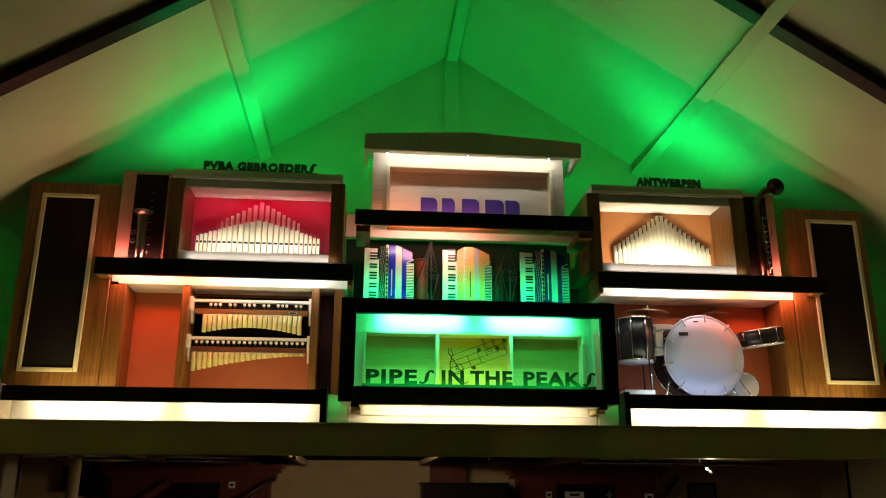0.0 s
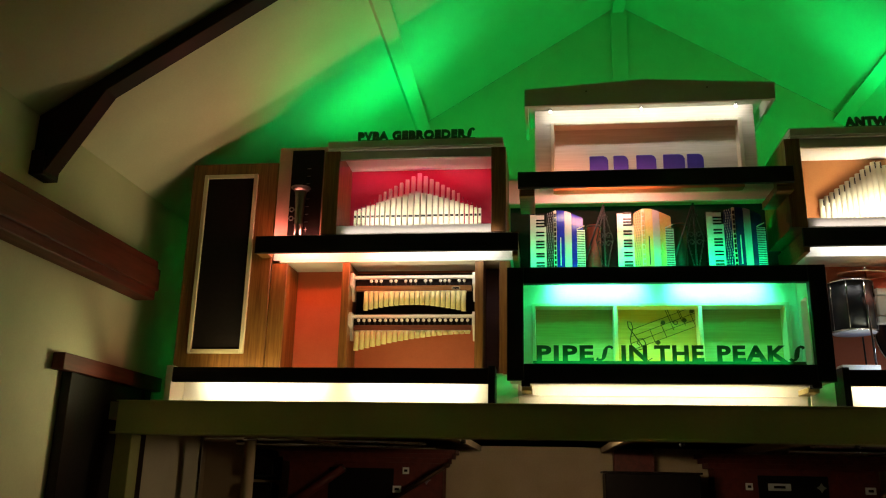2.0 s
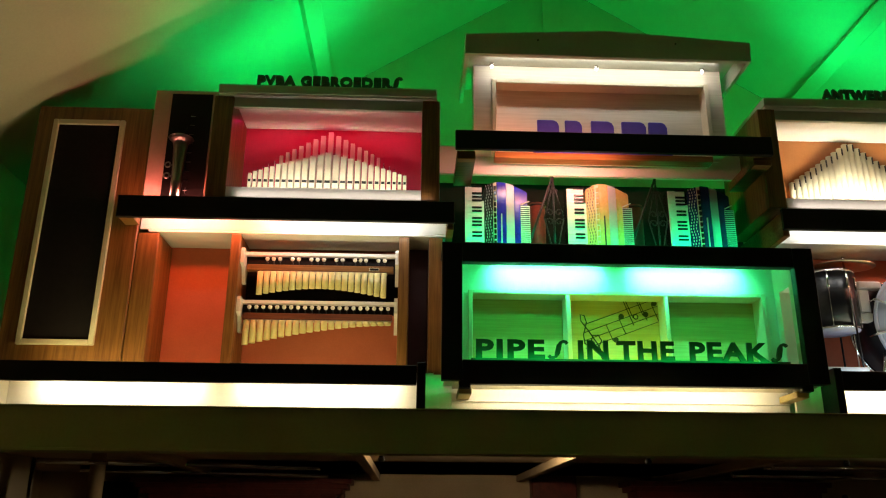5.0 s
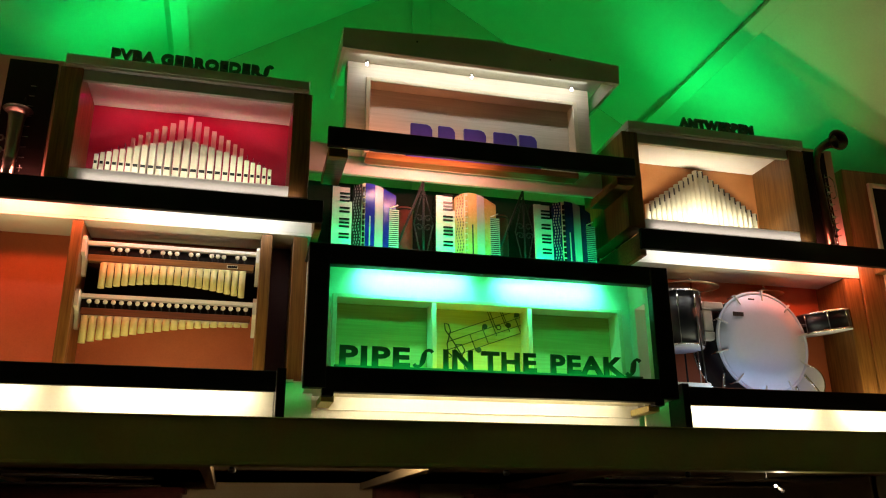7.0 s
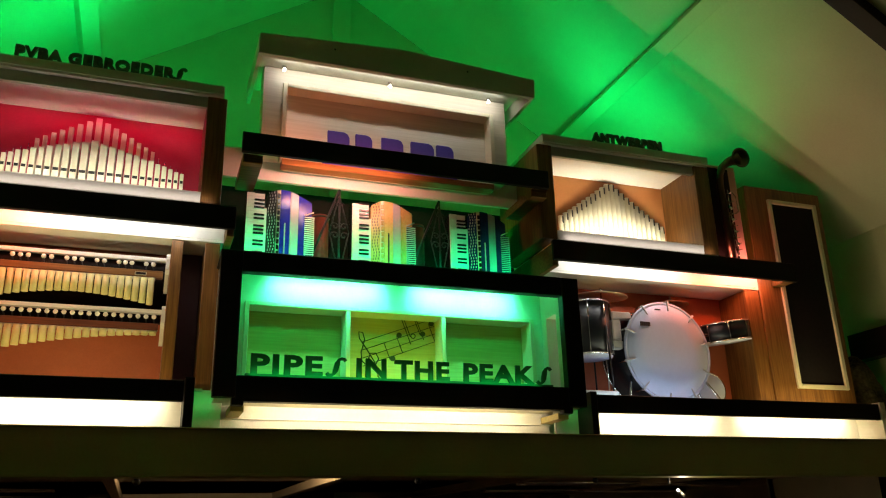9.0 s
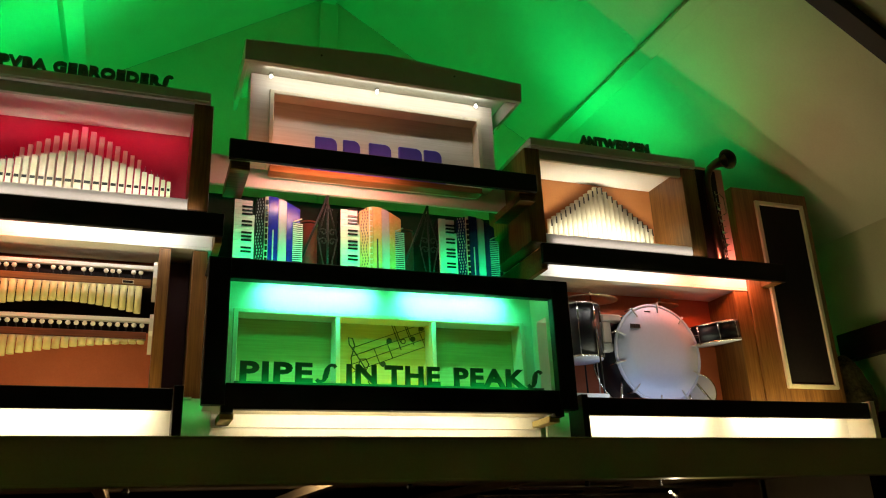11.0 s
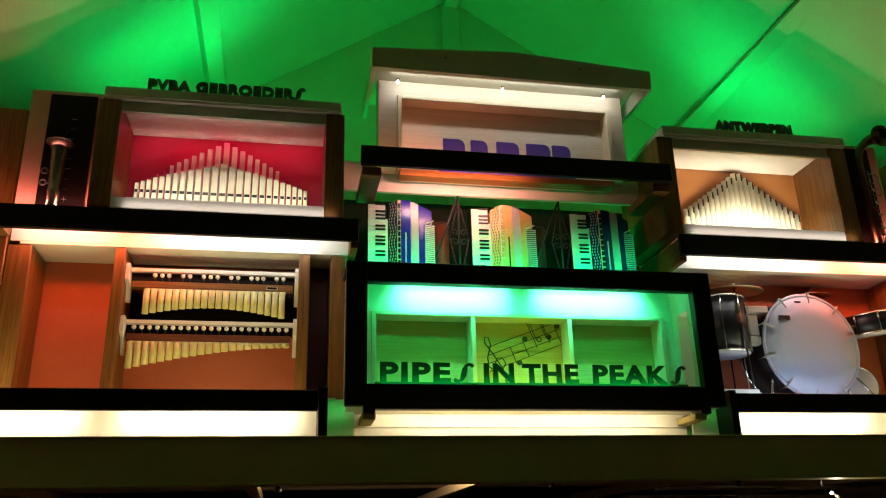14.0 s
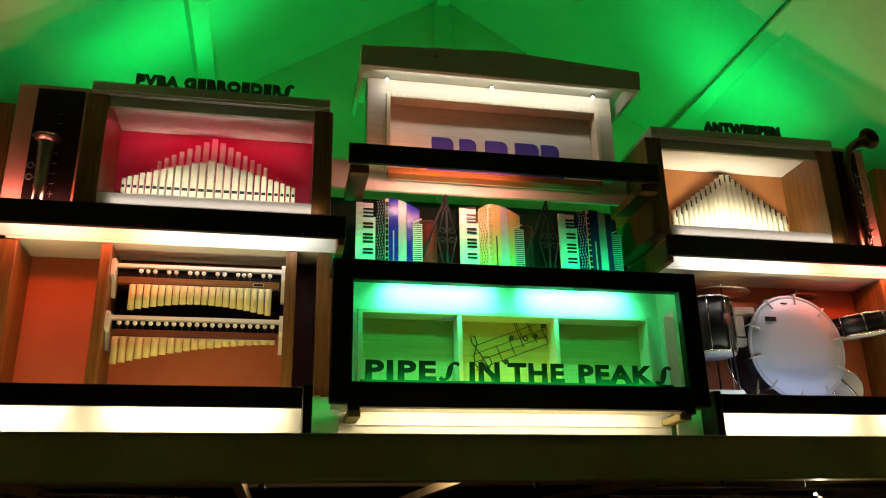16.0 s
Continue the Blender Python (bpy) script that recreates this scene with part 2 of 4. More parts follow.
def prism(outline, y0, y1, bevel=0.0):
    """An outline in x and z, drawn out from y0 to y1."""
    bm = bmesh.new()
    a = [bm.verts.new((x, y0, z)) for x, z in outline]
    b = [bm.verts.new((x, y1, z)) for x, z in outline]
    bm.faces.new(a)
    bm.faces.new(b[::-1])
    for i in range(len(a)):
        j = (i + 1) % len(a)
        bm.faces.new((a[j], a[i], b[i], b[j]))
    bmesh.ops.recalc_face_normals(bm, faces=bm.faces)
    if bevel:
        bmesh.ops.bevel(bm, geom=bm.edges[:], offset=bevel, segments=1, affect="EDGES")
    return bm


def rod(bm, a, b, r0, r1=None, n=12, caps=True):
    a, b = Vector(a), Vector(b)
    r1 = r0 if r1 is None else r1
    q = (b - a).to_track_quat("Z", "Y")
    ring = [[bm.verts.new(p + q @ Vector((r * math.cos(2 * math.pi * i / n), r * math.sin(2 * math.pi * i / n), 0))) for i in range(n)] for p, r in ((a, r0), (b, r1))]
    for i in range(n):
        j = (i + 1) % n
        f = bm.faces.new((ring[0][i], ring[0][j], ring[1][j], ring[1][i]))
        f.smooth = True
    if caps:
        bm.faces.new(ring[0][::-1])
        bm.faces.new(ring[1])
    return bm


def turned(profile, m=Matrix(), n=24):
    """A turned body: (radius, height) pairs round z, placed by m."""
    bm = bmesh.new()
    rings = []
    for r, z in profile:
        rings.append([bm.verts.new(m @ Vector((r * math.cos(2 * math.pi * i / n), r * math.sin(2 * math.pi * i / n), z))) for i in range(n)])
    for p, q in zip(rings, rings[1:]):
        for i in range(n):
            j = (i + 1) % n
            bm.faces.new((p[i], p[j], q[j], q[i])).smooth = True
    if profile[0][0] > 1e-4:
        bm.faces.new(rings[0][::-1])
    if profile[-1][0] > 1e-4:
        bm.faces.new(rings[-1])
    bmesh.ops.remove_doubles(bm, verts=bm.verts, dist=1e-5)
    bmesh.ops.recalc_face_normals(bm, faces=bm.faces)
    return bm


def hoop(radius, thick, m=Matrix(), n=36, k=8):
    bm = bmesh.new()
    rings = []
    for i in range(n):
        a = 2 * math.pi * i / n
        rings.append([bm.verts.new(m @ Vector(((radius + thick * math.cos(2 * math.pi * j / k)) * math.cos(a), (radius + thick * math.cos(2 * math.pi * j / k)) * math.sin(a), thick * math.sin(2 * math.pi * j / k)))) for j in range(k)])
    for i in range(n):
        for j in range(k):
            bm.faces.new((rings[i][j], rings[(i + 1) % n][j], rings[(i + 1) % n][(j + 1) % k], rings[i][(j + 1) % k])).smooth = True
    return bm


def tube(points, r, n=8):
    """A bent bar through the points."""
    bm = bmesh.new()
    pts = [Vector(p) for p in points]
    rings = []
    for i, p in enumerate(pts):
        d = (pts[min(i + 1, len(pts) - 1)] - pts[max(i - 1, 0)]).normalized()
        side = d.cross(Vector((0, 1, 0.013))).normalized()
        up = side.cross(d)
        rr = r[i] if isinstance(r, (list, tuple)) else r
        rings.append([bm.verts.new(p + rr * (math.cos(2 * math.pi * j / n) * side + math.sin(2 * math.pi * j / n) * up)) for j in range(n)])
    for p, q in zip(rings, rings[1:]):
        for j in range(n):
            bm.faces.new((p[j], p[(j + 1) % n], q[(j + 1) % n], q[j])).smooth = True
    bm.faces.new(rings[0][::-1])
    bm.faces.new(rings[-1])
    bmesh.ops.recalc_face_normals(bm, faces=bm.faces)
    return bm


def part(name, bm, mat, parent=None, label=""):
    """Links a bmesh as one mesh object under a thing or a part."""
    me = bpy.data.meshes.new(name)
    bmesh.ops.recalc_face_normals(bm, faces=bm.faces)
    bm.to_mesh(me)
    bm.free()
    me.materials.append(M[mat])
    ob = new(name, me)
    if parent:
        ob.parent = parent
    if label:
        ob["label"] = label
    return ob


def thing(name, label, category, group="", kind="", at=(0, 0, 0)):
    ob = new(name)
    ob.location = at
    ob.empty_display_size = 0.1
    return tagged(ob, label, category, group, kind)


def structure(name, bm, mat, label, category):
    return tagged(part(name, bm, mat), label, category, kind="structure")


def lettering(name, words, mat, x, y, z, height, width, depth, bold=0.02, parent=None, slant=0.0):
    """Solid letters standing upright, facing the hall, fitted to a height and a width."""
    cu = bpy.data.curves.new(name, "FONT")
    cu.body, cu.size, cu.extrude, cu.offset, cu.space_character = words, 1.0, 0.5, bold, 1.12
    cu.resolution_u = 3
    tmp = bpy.data.objects.new(name, cu)
    scene.collection.objects.link(tmp)
    bpy.context.view_layer.update()
    me = bpy.data.meshes.new_from_object(tmp.evaluated_get(bpy.context.evaluated_depsgraph_get()))
    bpy.data.objects.remove(tmp)
    xs, ys = [v.co.x for v in me.vertices], [v.co.y for v in me.vertices]
    xa, xb, ya, yb = min(xs), max(xs), min(ys), max(ys)
    for v in me.vertices:
        u, w = (v.co.x - xa) / (xb - xa), (v.co.y - ya) / (yb - ya)
        v.co = (x + u * width + slant * w * height, y - v.co.z * depth, z + w * height)
    me.materials.append(M[mat])
    ob = new(name, me)
    if parent:
        ob.parent = parent
    return ob

# ---- the hall ----
WX, EAVE, RIDGE, GABLE, BACK = 3.96, 3.865, 6.38, 1.95, -12.0
SLOPE = (RIDGE - EAVE) / WX
structure("floor", block(-WX - 0.2, WX + 0.2, BACK, 4.0, -0.15, 0, 0), "floor", "dark brown carpeted hall floor", "floor")
for s, side in ((-1, "west"), (1, "east")):
    w = structure("wall_" + side, block(s * WX, s * (WX + 0.25), BACK, GABLE + 0.02, 0, EAVE + 0.1, 0), "plaster", "cream plastered side wall of the hall", "wall")
structure("wall_north", prism([(-WX, 2.06), (WX, 2.06), (WX, EAVE), (0, RIDGE), (-WX, EAVE)], GABLE, GABLE + 0.2), "plaster", "cream gable wall washed in green light", "wall")
structure("wall_south", prism([(-WX, 0), (WX, 0), (WX, EAVE), (0, RIDGE), (-WX, EAVE)], BACK - 0.2, BACK), "plaster", "cream gable wall behind", "wall")


def slope(s):
    """One pitch of the ceiling, with fine joints between its boards."""
    bm = bmesh.new()
    t = 0.12
    edges = [BACK, -9.8, -7.4, -5.0, -2.6, GABLE]
    for y0, y1 in zip(edges, edges[1:]):
        cuts = [0.0, 0.5, 1.0] if y1 < -2 else [0.0, 1.0]
        for a, b in zip(cuts, cuts[1:]):
            g0 = 0.003
            v = []
            for y in (y0 + g0, y1 - g0):
                for u in (a + 0.0008, b - 0.0008):
                    for d in (0, t):
                        v.append(bm.verts.new((s * WX * u, y, RIDGE - SLOPE * WX * u + d)))
            for q in ((0, 2, 6, 4), (1, 5, 7, 3), (0, 1, 3, 2), (4, 6, 7, 5), (0, 4, 5, 1), (2, 3, 7, 6)):
                bm.faces.new([v[i] for i in q])
    v = [bm.verts.new((s * WX * u, y, RIDGE - SLOPE * WX * u + 0.05)) for u, y in ((0, BACK), (1, BACK), (1, GABLE), (0, GABLE))]
    bm.faces.new(v)
    return bm


for s, side in ((-1, "west"), (1, "east")):
    structure("ceiling_" + side, slope(s), "ceiling", "sloping cream boarded ceiling, green near the gable", "ceiling")


def lengthwise(name, x, w, drop, label):
    """A purlin under the slope, running the length of the hall."""
    z = RIDGE - SLOPE * abs(x)
    bm = bmesh.new()
    slab(bm, -w / 2, w / 2, BACK, GABLE, -drop, 0.05, 0.004)
    a = math.atan(SLOPE) * (1 if x > 0 else -1 if x < 0 else 0)
    bm.transform(pose(x, 0, z) @ Matrix.Rotation(a, 4, "Y"))
    return structure(name, bm, "ceiling", label, "beam")


lengthwise("purlin_west", -1.99, 0.13, 0.09, "cream painted purlin under the sloping ceiling")
lengthwise("purlin_east", 2.05, 0.12, 0.085, "cream painted purlin under the sloping ceiling")
lengthwise("ridge_beam", 0.0, 0.12, 0.10, "cream painted ridge beam")
structure("gable_post", block(-0.08, 0.08, GABLE - 0.04, GABLE, 2.2, RIDGE - 0.08, 0.004), "plaster", "shallow cream post on the gable wall", "post")


def truss(y, th=0.13):
    """A dark roof truss: two rafters, cranked feet on the walls, bolts."""
    ob = thing("roof_truss", "near-black painted roof truss with bolted cranked feet", "truss", kind="structure")
    low = lambda x: 6.305 - 0.645 * abs(x)
    for s in (-1, 1):
        top = lambda x: RIDGE - SLOPE * abs(x) - 0.005
        part("rafter", prism([(s * 0.0, low(0)), (s * 3.53, low(3.53)), (s * 3.865, 3.48), (s * 3.955, 3.48), (s * 3.955, top(3.955)), (s * 0.0, top(0))], y, y + th, 0.004), "truss", ob)
        part("foot_plate", block(s * 3.86, s * 3.957, y - 0.02, y + th + 0.02, 3.46, 3.62, 0.004), "truss", ob)
        for bx in (1.62, 1.72, 2.0, 2.1):
            bm = rod(bmesh.new(), (s * bx, y - 0.012, low(bx) + 0.16), (s * bx, y + 0.01, low(bx) + 0.16), 0.012, n=6)
            part("bolt", bm, "chrome", ob)
    return ob


truss(-1.13)
truss(-5.6)
for s, side in ((-1, "west"), (1, "east")):
    if s < 0:
        bm = block(s * 3.80, s * 3.957, BACK + 0.1, 0.37, 2.99, 3.30, 0.006)
        slab(bm, s * 3.775, s * 3.80, BACK + 0.1, 0.37, 3.06, 3.23, 0.004)
    else:
        bm = block(3.83, 3.957, BACK + 0.1, 0.66, 2.86, 3.07, 0.006)
    structure("wall_rail_" + side, bm, "timber" if s < 0 else "truss", "heavy dark red timber rail along the wall" if s < 0 else "near-black timber rail along the wall", "rail")
    d = thing("door_" + side, "dark brown door in a dark red casing", "door", kind="structure")
    part("casing", block(s * 3.87, s * 3.957, -0.605, 0.80, 2.325, 2.435, 0.004), "timber", d)
    for ya, yb in ((-0.475, -0.36), (0.56, 0.67)):
        part("jamb", block(s * 3.885, s * 3.957, ya, yb, 0, 2.324, 0.004), "truss", d, "near-black jamb")
    part("leaf", block(s * 3.905, s * 3.957, -0.36, 0.56, 0.01, 2.324, 0.003), "dark", d)
    part("handle_stem", rod(bmesh.new(), (s * 3.906, -0.33, 1.02), (s * 3.86, -0.33, 1.02), 0.009), "brass", d)
    part("handle", rod(bmesh.new(), (s * 3.86, -0.34, 1.02), (s * 3.86, -0.24, 1.02), 0.010), "brass", d)

# ---- gallery ----
BT, BB = 2.188, 1.958
gb = thing("gallery_beam", "olive cream painted steel beam carrying the organ", "beam", kind="structure")
part("web", block(-3.79, 3.79, 0.0, 0.10, BB + 0.012, BT - 0.006, 0.003), "steel", gb)
part("bottom_flange", block(-3.82, 3.82, -0.02, 0.12, BB - 0.004, BB + 0.012, 0.002), "steel", gb)
part("top_flange", block(-3.80, 3.80, -0.012, 0.12, BT - 0.006, BT, 0.001), "steel", gb)
for s in (-1, 1):
    structure("gallery_post", block(s * 3.66, s * 3.78, 0.0, 0.14, 0, BB - 0.006, 0.004), "steel", "olive cream painted post under the beam", "post")
structure("gallery_deck", block(-WX, WX, 0.10, 3.6, 2.06, 2.185, 0), "lowwall", "gallery deck, plain underside", "floor")
structure("wall_lower", block(-4.6, 4.6, 3.6, 3.8, 0, 2.2, 0), "lowwall", "dim tan wall under the gallery", "wall")
for s, side in ((-1, "west"), (1, "east")):
    structure("wall_lower_" + side, block(s * 4.6, s * 4.8, GABLE, 3.6, 0, 2.2, 0), "lowwall", "dim tan side wall under the gallery", "wall")
    # return coloured near-black in place of the shade under the gallery
    structure("wall_lower_return_" + side, block(s * WX, s * 4.8, GABLE - 0.06, GABLE, 0, 2.06, 0), "dark", "wall return under the gallery, shade put into its dark colour", "wall")
structure("deck_lower", block(-4.8, 4.8, GABLE, 3.8, 2.06, 2.18, 0), "lowwall", "ceiling of the lower room", "ceiling")
for jx in (-2.9, -1.55, -0.2, 1.15, 2.5):
    structure("joist", block(jx, jx + 0.07, 0.12, 3.59, 2.0, 2.06, 0.003), "lowwall", "cream painted joist under the gallery", "joist")
for rx in (-1.362, 0.13, 1.26):
    r = thing("hanging_rod", "short dark steel rod under the gallery", "rod")
    part("rod", rod(bmesh.new(), (rx, 0.30, 1.935), (rx, 0.30, 2.06), 0.014), "iron", r)
    part("nut", rod(bmesh.new(), (rx, 0.30, 1.94), (rx, 0.30, 1.958), 0.019, n=6), "iron", r)
for py, pz, pr in ((1.6, 2.02, 0.018), (1.75, 2.02, 0.014), (2.4, 2.01, 0.022)):
    c = thing("ceiling_pipe", "thin dull metal pipe under the gallery ceiling", "pipe")
    part("pipe", rod(bmesh.new(), (-3.8, py, pz), (-1.9, py + 0.5, pz), pr), "chrome", c)
    c = thing("ceiling_pipe", "thin dull metal pipe under the gallery ceiling", "pipe")
    part("pipe", rod(bmesh.new(), (1.4, py, pz), (3.6, py + 0.3, pz), pr), "chrome", c)


def cabinet(x0, x1, y, top, diamond, plates):
    """A dark red organ front with a stepped cornice and small fittings."""
    ob = thing("organ_cabinet", "dark red wooden organ front with stepped cornice", "cabinet")
    part("body", block(x0 + 0.14, x1 - 0.14, y + 0.08, 3.58, 0, top - 0.14, 0.004), "timber", ob)
    bm = block(x0, x1, y, 3.58, top - 0.045, top, 0.003)
    slab(bm, x0 + 0.035, x1 - 0.035, y + 0.03, 3.58, top - 0.09, top - 0.045, 0.003)
    slab(bm, x0 + 0.08, x1 - 0.08, y + 0.05, 3.58, top - 0.14, top - 0.09, 0.003)
    part("cornice", bm, "timber", ob)
    w = x1 - x0
    part("panel", block(x0 + 0.3 * w, x0 + 0.66 * w, y + 0.065, y + 0.082, 0.3, top - 0.2, 0.003), "blackp", ob)
    cx, cz, h = x0 + diamond, top - 0.31, 0.050
    o = [(cx, cz - h), (cx + h * 0.35, cz - h * 0.35), (cx + h, cz), (cx + h * 0.35, cz + h * 0.35), (cx, cz + h), (cx - h * 0.35, cz + h * 0.35), (cx - h, cz), (cx - h * 0.35, cz - h * 0.35)]
    part("ornament", prism(o, y + 0.055, y + 0.078, 0.001), "nickel", ob, "small pale diamond ornament")
    for px, pz, pw in plates:
        pl = part("plate", block(x0 + px - pw, x0 + px + pw, y + 0.058, y + 0.079, top - pz - 0.035, top - pz + 0.035, 0.004), "keyw", ob, "small pale fitting")
        part("plate_slot", block(x0 + px - pw * 0.5, x0 + px + pw * 0.5, y + 0.054, y + 0.057, top - pz - 0.012, top - pz + 0.012, 0.001), "blackp", pl)
    return ob


cabinet(-3.66, -1.72, 3.2, 2.0, 1.63, ((1.41, 0.22, 0.035), (1.32, 0.41, 0.045)))
cabinet(0.76, 2.62, 3.2, 2.0, 1.16, ((0.47, 0.31, 0.035), (0.76, 0.31, 0.11), (1.62, 0.33, 0.05)))
ob = thing("slanting_tube", "dull metal tube slanting up before the organ cabinet", "tube")
part("tube", rod(bmesh.new(), (-3.60, 3.14, 1.30), (-2.90, 3.19, 1.80), 0.045, n=14), "timber", ob)
part("end_ring", hoop(0.045, 0.006, look((-2.90, 3.19, 1.80), (-3.60, 3.14, 1.30)), 18, 6), "chrome", ob)
for bz in (1.50, 1.84):
    ob = thing("wall_box", "small black box on the lower wall", "box", "boxes on the lower wall")
    part("body", block(-4.10, -3.76, 3.45, 3.598, bz - 0.13, bz + 0.13, 0.008), "blackp", ob)
    part("grille", block(-4.07, -3.79, 3.444, 3.449, bz - 0.10, bz + 0.10, 0.004), "truss", ob)
structure("column", block(-0.08, 0.33, 3.4, 3.59, 0, 2.05, 0.006), "timber", "dark red column on the lower wall", "column")
ob = thing("black_box", "black box standing before the lower wall", "cabinet")
part("body", block(-0.21, 0.70, 2.9, 3.3, 0, 1.79, 0.01), "blackp", ob)
part("top", block(-0.23, 0.72, 2.88, 3.32, 1.79, 1.81, 0.004), "blackp", ob)
for x0, x1, z0, z1 in ((-4.02, -3.70, 1.66, 1.90), (-4.0, -3.72, 1.35, 1.60), (2.95, 3.3, 1.45, 1.83)):
    f = thing("picture_frame", "dark framed print on the lower wall", "picture")
    part("frame", block(x0, x1, 3.565, 3.597, z0, z1, 0.004), "blackp", f)
    part("print", block(x0 + 0.03, x1 - 0.03, 3.56, 3.566, z0 + 0.03, z1 - 0.03, 0), "picture", f)
for a, b, c, d in ((-2.35, 1.60, -1.78, 1.84), (2.35, 1.66, 2.62, 1.86)):
    ob = thing("sloping_rail", "slanting polished wooden rail in the lower room", "rail")
    part("rail", rod(bmesh.new(), (a, 3.0, b - 0.5 * (d - b)), (c, 3.0, d), 0.022, n=12), "brass", ob)
    part("post", rod(bmesh.new(), (a, 3.0, 0.0), (a, 3.0, b - 0.5 * (d - b)), 0.025, n=12), "brass", ob)
    part("cap", turned([(0.001, -0.03), (0.024, -0.02), (0.028, 0.0), (0.024, 0.02), (0.001, 0.03)], pose(c, 3.0, d), 12), "brass", ob)
ob = thing("column_pipe", "pale vertical pipe near the post", "pipe")
part("pipe", rod(bmesh.new(), (-3.30, 1.4, 0), (-3.30, 1.4, 2.06), 0.05, n=16), "lowwall", ob)
part("collar", rod(bmesh.new(), (-3.30, 1.4, 1.98), (-3.30, 1.4, 2.0), 0.062, n=16), "chrome", ob)
ob = thing("spot_lamp", "small lit spot lamp on a rod under the gallery beam", "lamp")
part("stem", rod(bmesh.new(), (1.79, 0.31, 2.06), (1.79, 0.31, 1.93), 0.008, n=8), "iron", ob)
part("shade", turned([(0.010, 0), (0.014, 0.03), (0.015, 0.06)], look((1.835, 0.30, 1.892), (1.76, 0.32, 1.96)), 16), "iron", ob)
part("bulb", turned([(0.001, -0.011), (0.008, -0.007), (0.011, 0), (0.008, 0.007), (0.001, 0.011)], pose(1.84, 0.295, 1.888), 12), "glow", ob)
lamp("POINT", pose(1.86, 0.26, 1.875), 2.2, (1.0, 0.8, 0.5), 0.02)
# unseen point lamp added under the deck to brighten the lower room
lamp("POINT", pose(-0.7, 0.90, 2.03), 26, (1.0, 0.75, 0.45), 0.03)

# ---- organ front ----
CASE = 1.05
# distances from the middle line, fitted on each side to the camera's view
CAP = {-1: (1.127, 1.174), 1: (1.134, 1.177)}
RAIL_END = {-1: 3.452, 1: 3.392}
TOWER = {-1: (2.862, 3.565, 3.018, 3.457), 1: (2.735, 3.445, 2.922, 3.378)}
POST = {-1: (2.735, 2.858), 1: (2.610, 2.732)}
FASCIA = {-1: (0.967, 2.940), 1: (1.008, 2.936)}
BOX = {-1: (1.056, 1.166, 2.328, 2.446), 1: (0.944, 1.054, 2.185, 2.306)}
ROOF = {-1: (1.077, 2.423), 1: (0.985, 2.302)}
PANEL = {-1: (2.448, 2.835), 1: (2.308, 2.615)}


def base(s):
    """One side of the lit plinth: white board, dark rail and end pieces."""
    c0, c1 = CAP[s]
    e = RAIL_END[s]
    ob = thing("plinth", "white lit plinth board behind a dark rail", "plinth", "organ plinths")
    part("board", block(s * 1.02, s * (e + 0.01), 0.30, 0.32, BT, 2.42, 0.002), "white", ob)
    part("rail", block(s * (c1 + 0.002), s * e, 0.085, 0.115, 2.328, 2.436, 0.003), "dark", ob, "dark stained rail")
    part("end_cap", block(s * c0, s * c1, 0.05, 0.30, BT + 0.004, 2.447, 0.003), "dark", ob, "dark stained end cap")
    part("end_panel", block(s * (e + 0.001), s * (e + 0.045), 0.075, 0.34, BT + 0.004, 2.447, 0.002), "white", ob)
    part("side_panel", block(s * 0.975, s * (c0 - 0.001), 0.22, 0.24, BT + 0.004, 2.41, 0.002), "white", ob)
    part("floor", block(s * 1.08, s * (e + 0.04), 0.20, 0.75, 2.40, 2.414, 0), "white", ob)
    return ob


def speaker(s):
    """A tall oak loudspeaker tower with an ivory framed black grille."""
    b0, b1, x0, x1 = TOWER[s]
    ob = thing("speaker_tower", "tall oak loudspeaker tower with ivory framed black cloth grille", "loudspeaker", "speaker towers")
    part("body", block(s * b0, s * b1, 0.31, 0.82, 2.415, 4.09, 0.006), "oak", ob)
    z0, z1, w = 2.565, 3.99, 0.032
    bm = bmesh.new()
    for a, b, c, d in ((x0, x0 + w, z0, z1), (x1 - w, x1, z0, z1), (x0 + w, x1 - w, z0, z0 + w), (x0 + w, x1 - w, z1 - w, z1)):
        slab(bm, s * a, s * b, 0.285, 0.309, c, d, 0.004)
    part("grille_frame", bm, "trim", ob, "ivory painted frame")
    part("grille", block(s * (x0 + w), s * (x1 - w), 0.302, 0.309, z0 + w, z1 - w, 0), "cloth", ob, "black cloth grille")
    return ob


def bay(s):
    """The lower bay between tower and case, with painted back and posts."""
    p0, p1 = POST[s]
    ob = thing("bay", "salmon painted bay with oak posts", "cabinet", "organ bays")
    part("back", block(s * 1.06, s * p1, 0.62, 0.64, 2.415, 3.27, 0), "salmon", ob)
    part("outer_post", block(s * p0, s * p1, 0.32, 0.62, 2.415, 3.262, 0.004), "oak", ob)
    if s < 0:
        part("inner_post", block(-1.112, -1.03, 0.32, 0.62, 2.415, 3.262, 0.003), "oak", ob)
        part("chime_post", block(-2.302, -2.245, 0.32, 0.62, 2.415, 3.262, 0.003), "oak", ob)
        part("chime_post", block(-1.293, -1.231, 0.32, 0.62, 2.415, 3.262, 0.003), "oak", ob)
    part("recess", block(s * 1.114, s * 1.229, 0.56, 0.60, 2.415, 3.262, 0), "maroon", ob)
    return ob


